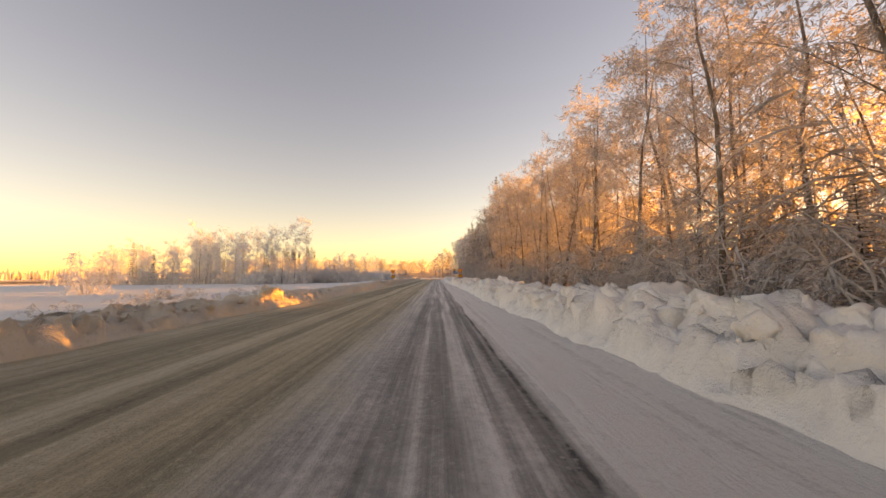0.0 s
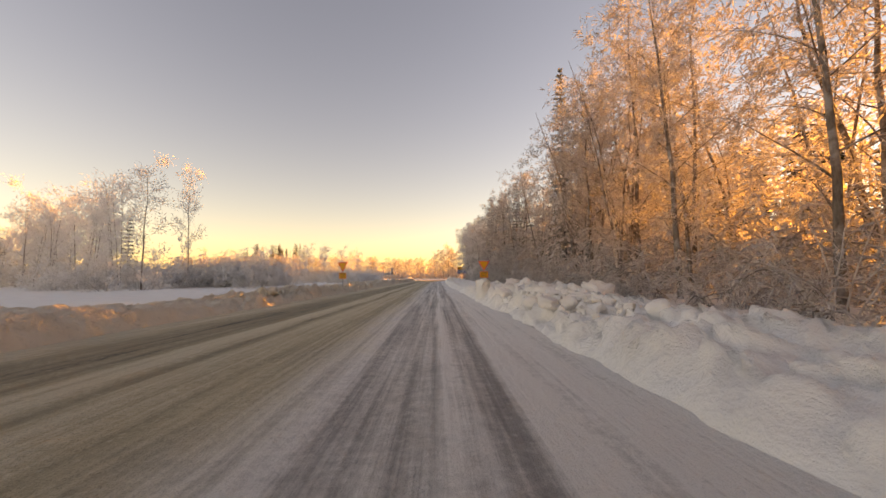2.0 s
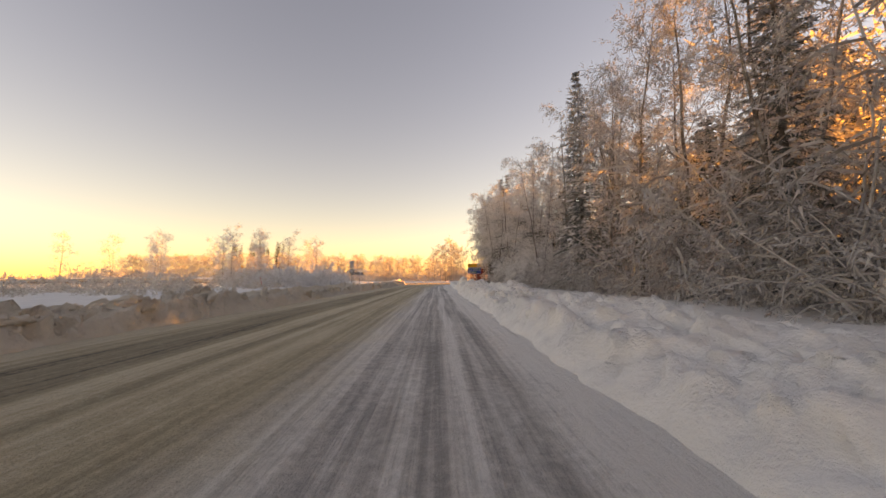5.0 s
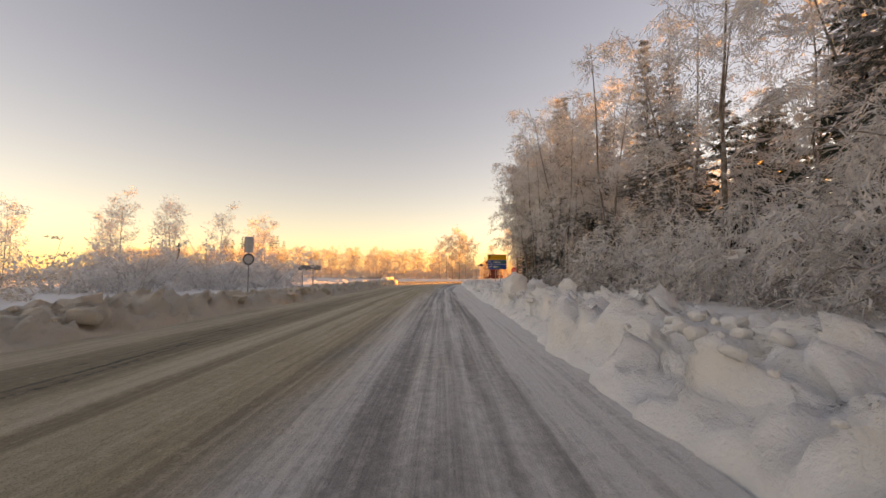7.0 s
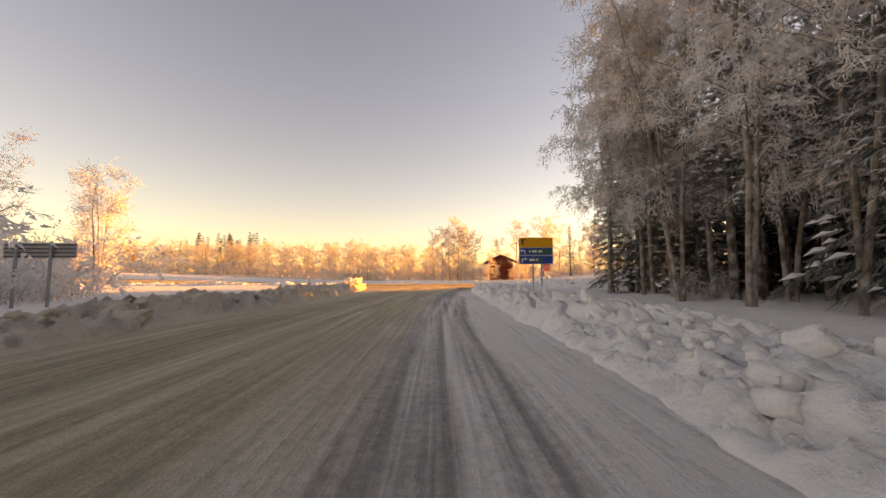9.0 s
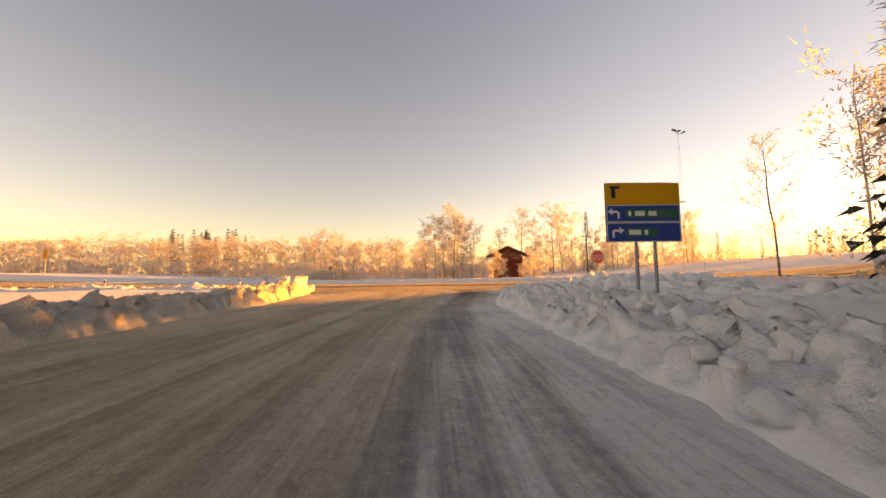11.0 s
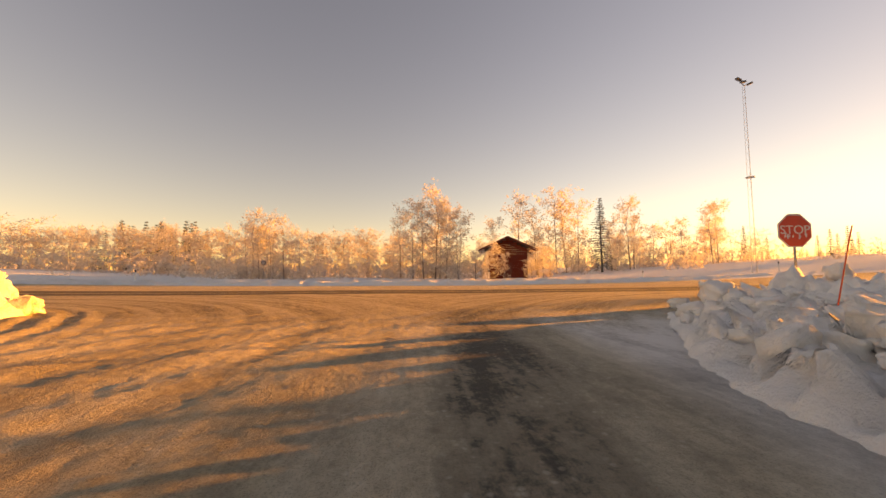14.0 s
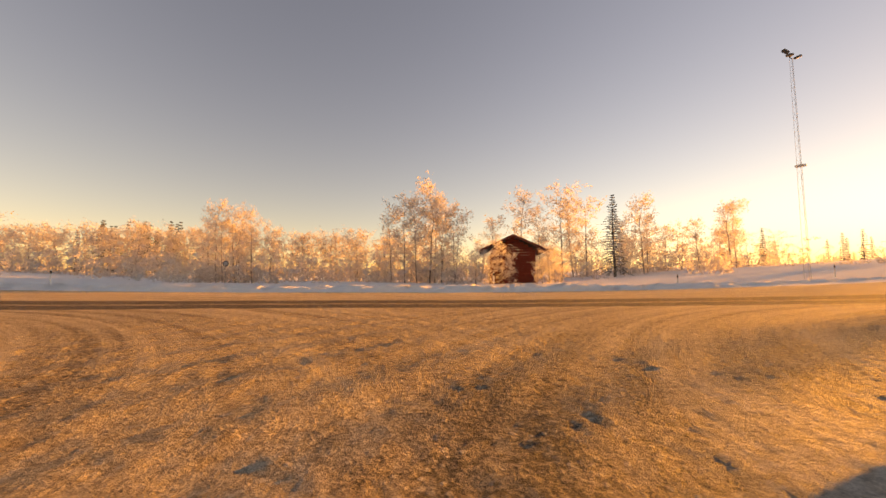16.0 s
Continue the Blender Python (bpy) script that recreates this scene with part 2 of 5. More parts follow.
def paint(name, colour, rough=0.45, wear=0.12, metal=0.0, scale=6.0):
    n = Nodes(name)
    f = n.noise(scale, 5, 0.65)
    col = n.mix(n.math("MULTIPLY", n.ramp(f, [(0.4, 0.0), (0.75, 1.0)]), wear * 3), colour, tuple(c * 0.6 + 0.06 for c in colour))
    n.bump(n.noise(40, 3), 0.1, 0.01)
    return n.done(col, n.ramp(f, [(0.3, rough), (0.8, min(rough + 0.25, 1.0))]), metal, 0.4)


M_SNOW = snow_material("field_snow", 0.0, (0.85, 0.825, 0.80))
M_BANK = snow_material("ploughed_snow", 0.17, (0.95, 0.92, 0.885))
M_BANK_DIRTY = snow_material("dirty_ploughed_snow", 0.8, (0.74, 0.63, 0.51))
M_CROWN_SNOW = snow_material("clinging_snow", 0.0, (0.80, 0.80, 0.82))
M_ROAD = road_material()
M_FROST = frost_material("rime_twigs", (0.66, 0.635, 0.625), (0.17, 0.14, 0.12), 0.45, 0.34)
M_RIME_WOOD = frost_material("rime_on_hanging_twigs", (0.70, 0.675, 0.66), (0.19, 0.16, 0.14), 0.46, 0.34)
M_RIME = frost_material("heavy_rime", (0.86, 0.84, 0.83), (0.52, 0.48, 0.46), 0.40, 0.45)
M_FROST_FAR = frost_material("rime_twigs_distant", (0.78, 0.72, 0.66), (0.40, 0.33, 0.27), 0.42, 0.5)
M_NEEDLE = frost_material("spruce_needles", (0.40, 0.41, 0.40), (0.045, 0.056, 0.044), 0.56, 0.15)
M_NEEDLE_FAR = frost_material("spruce_needles_distant", (0.16, 0.17, 0.15), (0.04, 0.05, 0.035), 0.7, 0.1)
M_BIRCH = bark_material("birch_bark", (0.10, 0.075, 0.06), (0.26, 0.22, 0.19))
M_TWIG = bark_material("rimed_stems", (0.42, 0.39, 0.37), (0.70, 0.68, 0.67))
M_SPRUCE = bark_material("spruce_bark", (0.05, 0.038, 0.03), (0.15, 0.12, 0.10))


# ---------- mesh helpers ----------
def smooth(a, b, v):
    t = min(max((v - a) / (b - a), 0.0), 1.0)
    return t * t * (3 - 2 * t)


def along(table, v):
    return float(np.interp(v, [p[0] for p in table], [p[1] for p in table]))


class Soup:
    """Collects vertices and faces for one mesh."""

    def __init__(self):
        self.v, self.f, self.n = [], [], 0

    def add(self, verts, faces):
        verts = np.asarray(verts, float).reshape(-1, 3)
        self.v.append(verts)
        self.f.extend(tuple(int(i) + self.n for i in f) for f in faces)
        self.n += len(verts)

    def tube(self, pts, radii, sides):
        pts = np.asarray(pts, float)
        d = np.gradient(pts, axis=0)
        d /= np.linalg.norm(d, axis=1)[:, None] + 1e-9
        ref = np.array([0.0, 0.0, 1.0]) if abs(d[0][2]) < 0.8 else np.array([1.0, 0.0, 0.0])
        a = np.cross(d, ref)
        a /= np.linalg.norm(a, axis=1)[:, None] + 1e-9
        b = np.cross(d, a)
        ang = np.arange(sides) * 2 * math.pi / sides
        ring = pts[:, None, :] + np.asarray(radii, float)[:, None, None] * (np.cos(ang)[None, :, None] * a[:, None, :] + np.sin(ang)[None, :, None] * b[:, None, :])
        faces = [(i * sides + k, i * sides + (k + 1) % sides, (i + 1) * sides + (k + 1) % sides, (i + 1) * sides + k) for i in range(len(pts) - 1) for k in range(sides)]
        self.add(ring.reshape(-1, 3), faces)

    def slivers(self, start, way, width, rng):
        """Twigs: one slim triangle each, from start along way."""
        start, way = np.asarray(start, float), np.asarray(way, float)
        side = np.cross(way, rng.normal(size=way.shape))
        side *= (np.asarray(width, float) * 0.5 / (np.linalg.norm(side, axis=1) + 1e-9))[:, None]
        v = np.stack([start + side, start - side, start + way], 1).reshape(-1, 3)
        self.add(v, np.arange(len(v)).reshape(-1, 3))

    def mesh(self, name, mat, shade=False):
        me = bpy.data.meshes.new(name)
        me.from_pydata(np.concatenate(self.v).tolist() if self.v else [], [], self.f)
        me.materials.append(mat)
        if shade:
            me.polygons.foreach_set("use_smooth", [True] * len(me.polygons))
        me.update()
        return me


def thing(name, label, category, at=(0, 0, 0), group="", kind="", turn=0.0):
    ob = tagged(new(name), label, category, group, kind)
    ob.matrix_basis = pose(*at, 0, 0, turn)
    ob.empty_display_size = 0.2
    return ob


def part(name, src, mat, parent, label=""):
    """Links a bmesh, a Soup or a mesh as one object under a thing or part."""
    if isinstance(src, Soup):
        me = src.mesh(name, mat)
    elif isinstance(src, bmesh.types.BMesh):
        me = bpy.data.meshes.new(name)
        src.to_mesh(me)
        src.free()
        me.materials.append(mat)
    else:
        me = src
    ob = new(name, me)
    ob.parent = parent
    return tagged(ob, label) if label else ob


def cuboid(bm, size, at, bevel=0.0, turn=None):
    made = bmesh.ops.create_cube(bm, size=1.0, matrix=Matrix.Translation(at) @ (turn or Matrix()) @ Matrix.Diagonal((*size, 1)))
    if bevel:
        bmesh.ops.bevel(bm, geom=list({e for v in made["verts"] for e in v.link_edges}), offset=bevel, segments=2, affect="EDGES")
    return bm


def rod(bm, r0, r1, p0, p1, sides=10):
    p0, p1 = Vector(p0), Vector(p1)
    m = Matrix.Translation((p0 + p1) / 2) @ (p1 - p0).to_track_quat("Z", "Y").to_matrix().to_4x4()
    bmesh.ops.create_cone(bm, cap_ends=True, segments=sides, radius1=r0, radius2=r1, depth=(p1 - p0).length, matrix=m)
    return bm


def plate(outline, depth, bevel=0.004):
    """An upright plate facing -y, from an outline in x and z."""
    bm = bmesh.new()
    f = bm.faces.new([bm.verts.new((x, 0, z)) for x, z in outline])
    r = bmesh.ops.extrude_face_region(bm, geom=[f])
    bmesh.ops.translate(bm, verts=[e for e in r["geom"] if isinstance(e, bmesh.types.BMVert)], vec=(0, depth, 0))
    bmesh.ops.recalc_face_normals(bm, faces=bm.faces)
    return bm


def rounded(corners, radius, steps=5):
    out, k = [], len(corners)
    for i in range(k):
        p, a, b = Vector(corners[i]), Vector(corners[i - 1]), Vector(corners[(i + 1) % k])
        u, w = (a - p).normalized(), (b - p).normalized()
        half = math.acos(max(-1, min(1, u.dot(w)))) / 2
        d = radius / math.tan(half)
        c = p + (u + w).normalized() * (radius / math.sin(half))
        s, e = p + u * d - c, p + w * d - c
        a0 = math.atan2(s.y, s.x)
        da = (math.atan2(e.y, e.x) - a0 + math.pi) % (2 * math.pi) - math.pi
        out += [(c.x + radius * math.cos(a0 + da * q / steps), c.y + radius * math.sin(a0 + da * q / steps)) for q in range(steps + 1)]
    return out


# ---------- the lie of the land ----------
ROAD_RIGHT = [(-40, 2.5), (20, 2.5), (31, 2.25), (38, 1.95), (46, 2.2), (62, 2.1), (67, 1.9), (73, 1.75), (80, 1.70), (86, 1.62), (95, 1.5), (106, 1.55), (113, 1.45), (118, 1.65), (128, 1.8), (133, 1.9), (150, 2.3), (159, 2.5), (162.2, 2.6), (163.5, 2.8), (164.8, 3.2), (168.8, 4.2), (171.5, 5.6), (174.5, 7.8), (177, 11.5), (178.6, 17)]
ROAD_LEFT = [(-40, -6.5), (60, -6.4), (100, -6.6), (120, -6.9), (155, -6.3), (164, -6.4), (167.5, -6.8), (172.8, -7.6), (176, -8.5), (177.6, -10.2), (178.6, -14), (179.5, -22)]
NEAR, FAR = 180.0, 198.5


def n3(x, y, s, seed=0.0):
    return noise.noise((x * s + seed, y * s - seed, seed * 0.37))


def sag(x, y):
    """The crossing road climbs gently to both sides."""
    return (0.00042 * min(abs(x - 2.0), 80.0) ** 2) * smooth(174, 200, y) * (1.25 if x > 0 else 0.85)


def cobble(x, y, s, seed=0.0):
    """Rounded heads of packed snow with creases between them, 0 to 1."""
    d = noise.voronoi((x * s + seed, y * s, seed))[0][0]
    return max(1.0 - (d / 0.72) ** 2, 0.0)


def terrain(x, y):
    base = sag(x, y)
    if NEAR - 1.0 < y < FAR + 0.5:
        return base - 0.06
    if y >= FAR + 0.5:
        z = 0.25 * smooth(FAR, FAR + 5, y) + 0.25 * n3(x, y, 0.06, 3.1) * smooth(FAR + 1, FAR + 12, y)
        z += 0.8 * smooth(12, 50, x) * smooth(FAR + 1, FAR + 14, y)
        return base + z
    r, l = along(ROAD_RIGHT, y), along(ROAD_LEFT, y)
    if l - 0.3 < x < r + 0.3:
        return base - 0.06
    if x > r:
        d = x - r
        return base - 0.06 + 0.42 * smooth(0.2, 3.2, d) + (0.12 * n3(x, y, 0.35, 1.7) + 0.06 * n3(x, y, 1.3, 4.0)) * smooth(1.5, 4, d)
    d = l - x
    return base - 0.06 + 0.34 * smooth(0.2, 4, d) + (0.12 * n3(x, y, 0.2, 2.2) + 0.05 * n3(x, y, 0.9, 5.0)) * smooth(2, 6, d)


def grid_mesh(name, xs, ys, height, mat, keep=None):
    nx = len(xs)
    v = [(x, y, height(x, y)) for y in ys for x in xs]
    f = []
    for j in range(len(ys) - 1):
        for i in range(nx - 1):
            if keep is None or keep((xs[i] + xs[i + 1]) / 2, (ys[j] + ys[j + 1]) / 2):
                a = j * nx + i
                f.append((a, a + 1, a + nx + 1, a + nx))
    me = bpy.data.meshes.new(name)
    me.from_pydata(v, [], f)
    me.materials.append(mat)
    me.polygons.foreach_set("use_smooth", [True] * len(f))
    me.update()
    return new(name, me)


def spread(*spans):
    out = []
    for a, b, k in spans:
        out += [a + (b - a) * i / k for i in range(k)]
    return out + [spans[-1][1]]


xs = spread((-2400, -300, 10), (-300, -60, 24), (-60, -16, 26), (-16, 16, 48), (16, 60, 30), (60, 300, 20), (300, 2400, 10))
ys = spread((-400, -20, 10), (-20, 175, 110), (175, 260, 60), (260, 500, 20), (500, 3200, 14))
tagged(grid_mesh("ground", xs, ys, terrain, M_SNOW), "snow-covered fields and forest floor in shade and low sun", "snow field", kind="structure")


def road_height(x, y):
    rut = sum(math.exp(-((x - c) / 0.3) ** 2) for c in (-0.45, 0.75, -4.0, -2.2)) * (1 - smooth(165, 176, y))
    return sag(x, y) - 0.018 * rut + (0.012 * n3(x, y, 2.2, 6.0) + 0.010 * n3(x * 2.2, y * 0.35, 1.6, 8.0)) * (1 - 0.75 * smooth(160, 167, y)) - 0.02 * smooth(2.0, 7.0, abs(x + 1.9))


def on_road(x, y):
    if NEAR - 0.6 < y < FAR + 0.2:
        return True
    return y < NEAR and along(ROAD_LEFT, y) - 0.25 < x < along(ROAD_RIGHT, y) + 0.25


def junction_height(x, y):
    """Churned, frozen snow where the roads meet: ridges left by turning wheels and trodden crumbs."""
    k = smooth(158, 165, y) * (1 - 0.6 * smooth(184, 192, y))
    a, c = math.hypot(x - 30, y - 150), math.hypot(x + 17, y - 167)
    ruts = 0.012 * math.sin(a * 6.1 + 1.2 * n3(x, y, 0.4, 3.0)) * smooth(0.0, 0.5, n3(x, y, 0.13, 12.0) + 0.25)
    turn = 0.022 * math.sin(c * 9.5 + 1.5 * n3(x, y, 0.5, 5.0)) * smooth(8.0, 9.5, c) * (1 - smooth(12.0, 14.5, c)) * smooth(170, 172, y)
    cell = noise.voronoi((x * 5.0, y * 5.0, 1.0))[0]
    crust = 0.005 * (min((cell[1] - cell[0]) * 2.5, 1.0) - 0.6) * smooth(-0.25, 0.25, n3(x, y, 0.7, 9.0))
    return road_height(x, y) + k * (0.002 * n3(x, y, 2.6, 4.0) + 0.003 * n3(x, y, 1.1, 7.0) + 0.004 * n3(x, y, 6.5, 2.0) + 0.013 * n3(x, y, 10.0, 5.0) + crust + ruts + turn)


tagged(grid_mesh("road", spread((-9, 3.5, 60), (3.5, 5, 6)), spread((-40, 10, 50), (10, 150, 330), (150, 160, 40)),
                 road_height, M_ROAD, lambda x, y: on_road(x, y)), "packed snow road with worn wheel tracks and sanded lanes", "road", kind="structure")
tagged(grid_mesh("road", spread((-23, -8, 60), (-8, 8, 270), (8, 18, 44)), spread((160, 165, 44), (165, 178, 230), (178, 190, 80)),
                 junction_height, M_ROAD, on_road), "churned sanded ice where the two roads meet", "road", kind="structure")
tagged(grid_mesh("road", spread((-260, -60, 20), (-60, -23, 34), (-23, 18, 82), (18, 70, 45), (70, 260, 20)), spread((NEAR - 0.6, 190, 24), (190, FAR + 0.2, 24)),
                 junction_height, M_ROAD, lambda x, y: not (-23 < x < 18 and y < 190)), "sanded icy crossing road with dark tyre tracks in sunlight", "road", kind="structure")


# ---------- ploughed snow banks ----------
def ridge(q):
    """The height of a bank across its width, 0 to 1."""
    return (0.35 * smooth(0, 0.09, q) + 0.65 * smooth(0.05, 0.18, q)) * (1 - 0.62 * smooth(0.5, 1.0, q))


def bank(name, label, pts, width, height, lump, mat, side, step=0.14, seed=0.0, cuts=24):
    """A ridge of ploughed snow on a line of points; side +1: the fields lie to the right of its run."""
    pts = [Vector(p) for p in pts]
    run = [0.0]
    for a, b in zip(pts, pts[1:]):
        run.append(run[-1] + (b - a).length)
    rows, k = int(run[-1] / step), cuts
    sx, sy = [p.x for p in pts], [p.y for p in pts]
    v, f = [], []
    for i in range(rows + 1):
        s = run[-1] * i / rows
        x, y = float(np.interp(s, run, sx)), float(np.interp(s, run, sy))
        x2, y2 = float(np.interp(s + 0.4, run, sx)), float(np.interp(s + 0.4, run, sy))
        x1, y1 = float(np.interp(s - 0.4, run, sx)), float(np.interp(s - 0.4, run, sy))
        t = Vector((x2 - x1, y2 - y1)).normalized()
        nx, ny = t.y * side, -t.x * side
        hh = 0.72 * (height(x, y) if callable(height) else height) * (0.85 + 0.45 * n3(s, 0, 0.21, seed + 9))
        rough = lump(x, y) if callable(lump) else lump
        end = min(smooth(0, 1.5, s), smooth(0, 1.5, run[-1] - s))
        for j in range(k):
            q = j / (k - 1)
            prof = ridge(q)
            wave = 0.22 * n3(s, 3.0, 0.45, seed + 7) + 0.10 * n3(s, 1.0, 1.7, seed + 8)
            px, py = x + nx * (width * q + wave), y + ny * (width * q + wave)
            wx, wy = px + 0.16 * n3(px, py, 2.1, seed), py + 0.16 * n3(px, py, 2.3, seed + 1)
            block, small, grain = cobble(wx, wy, 1.9, seed), cobble(wx, wy, 4.4, seed + 2), cobble(px, py, 7.0, seed + 4)
            z = hh * prof * (1 + rough * (0.70 * (block - 0.6) + 0.40 * n3(px, py, 0.9, seed + 2)))
            z += rough * (0.26 * (small - 0.55) + 0.09 * (grain - 0.55) + 0.08 * n3(px, py, 3.0, seed + 3)) * min(prof * 1.5, 1)
            off = rough * (0.24 * n3(px, py, 1.6, seed + 5) + 0.12 * n3(px, py + z * 3.0, 5.0, seed + 6) - 0.13 * (block - 0.55) - 0.15 * (small - 0.55) - 0.06 * (grain - 0.55)) * min(prof * 2, 1)
            z *= end
            if q in (0.0, 1.0):
                z = -0.12
            v.append((px + nx * off, py + ny * off, terrain(x + nx * width, y + ny * width) * q + z + (0.0 if 0 < q < 1 else -0.05)))
    for i in range(rows):
        for j in range(k - 1):
            a = i * k + j
            f.append((a, a + 1, a + k + 1, a + k) if side > 0 else (a, a + k, a + k + 1, a + 1))
    me = bpy.data.meshes.new(name)
    me.from_pydata(v, [], f)
    me.materials.append(mat)
    me.polygons.foreach_set("use_smooth", [True] * len(f))
    me.update()
    return tagged(new(name, me), label, "snow bank")


def right_height(x, y):
    return along([(0, 0.82), (28, 0.85), (44, 0.78), (50, 0.5), (55, 0.55), (62, 0.85), (70, 0.75), (76, 0.5), (84, 0.45), (92, 0.55), (105, 0.8), (125, 0.85), (135, 0.5), (150, 0.5), (157, 0.55), (165, 0.48), (172, 0.42)], y)


def right_lumps(x, y):
    return along([(0, 1.1), (45, 1.1), (50, 0.5), (55, 0.5), (60, 1.1), (72, 1.0), (76, 0.55), (90, 0.55), (100, 0.75), (112, 0.95), (122, 1.05), (140, 1.0), (158, 1.3), (175, 1.3)], y)


side_r = [(along(ROAD_RIGHT, y), y) for y in spread((12, 155, 60), (155, 174.5, 24))]
bank("snow_bank", "lumpy white ploughed snow bank along the roadside wood", side_r, 3.1, right_height, right_lumps, M_BANK, 1, step=0.095, seed=1.0, cuts=32)
side_c = [(along(ROAD_RIGHT, y), y) for y in spread((174.6, 178.6, 12))] + [(24, 179.3), (40, 179.6), (90, 179.6)]
bank("snow_bank", "broken snow bank round the corner by the stop sign, partly sunlit", side_c, 3.4, 0.55, 1.3, M_BANK, 1, seed=3.0)


def left_height(x, y):
    return along([(0, 0.6), (40, 0.5), (70, 0.6), (110, 0.68), (180, 0.75)], y)


def left_lumps(x, y):
    return along([(0, 1.1), (34, 0.9), (40, 0.4), (62, 0.5), (70, 1.2), (110, 1.0), (180, 1.1)], y)


side_l = [(along(ROAD_LEFT, y), y) for y in spread((14, 160, 60), (160, 174.0, 20))]
bank("snow_bank", "dirty lumpy ploughed snow bank beside the oncoming lane", side_l, 3.0, left_height, left_lumps, M_BANK_DIRTY, -1, seed=5.0)
side_m = [(along(ROAD_LEFT, y), y) for y in spread((174.1, 179.5, 14))] + [(-40, 179.8), (-120, 179.8)]
bank("snow_bank", "low sunlit snow bank along the crossing road", side_m, 2.6, 0.55, 1.2, M_BANK, -1, step=0.25, seed=7.0, cuts=16)
bank("snow_bank", "long low snow bank on the far side of the crossing road", [(-150, FAR), (-40, FAR), (0, FAR + 0.2), (40, FAR), (150, FAR)], 3.2, 0.55, 0.9, M_BANK, -1, step=0.5, seed=9.0, cuts=14)


# ---------- trees ----------
def bent(p, d, length, k, rise, rng, wob=0.06):
    """Points of a limb that starts at p towards d and bends by rise (negative: droops)."""
    pts, q, d = [np.array(p, float)], np.array(p, float), np.array(d, float)
    for i in range(k):
        d = d + np.array([0, 0, rise / k]) + rng.normal(size=3) * wob
        d /= np.linalg.norm(d)
        q = q + d * length / k
        pts.append(q.copy())
    return np.array(pts)


def plumes(axis, way, count, per, length, droop, width, loose, rng):
    """Feathery tufts of rimed twigs along an axis of four points: starts, ways and widths of the twigs."""
    g = rng.uniform(0.1, 1.0, count) * 3
    st = np.stack([np.interp(g, range(4), axis[:, c]) for c in range(3)], 1)
    d = way[None, :] * 0.55 + rng.normal(size=(count, 3)) * 0.5 + np.array([0, 0, 0.10 - droop])
    d /= np.linalg.norm(d, axis=1)[:, None]
    ln = length * rng.uniform(0.6, 1.25, count)
    u = rng.uniform(0, 1, (count, per))
    sag = np.zeros((count, per, 3))
    sag[:, :, 2] = -0.35 * droop * u * u * ln[:, None]
    start = st[:, None, :] + d[:, None, :] * (u * ln[:, None])[:, :, None] + sag + rng.normal(size=(count, per, 3)) * loose
    w = d[:, None, :] * 0.8 + rng.normal(size=(count, per, 3)) * 0.42 + np.array([0, 0, -0.3 * droop])
    w *= (length * 0.48 * rng.uniform(0.45, 1.1, (count, per)) / np.linalg.norm(w, axis=2))[:, :, None]
    return start.reshape(-1, 3), w.reshape(-1, 3), width * rng.uniform(0.6, 1.4, count * per)


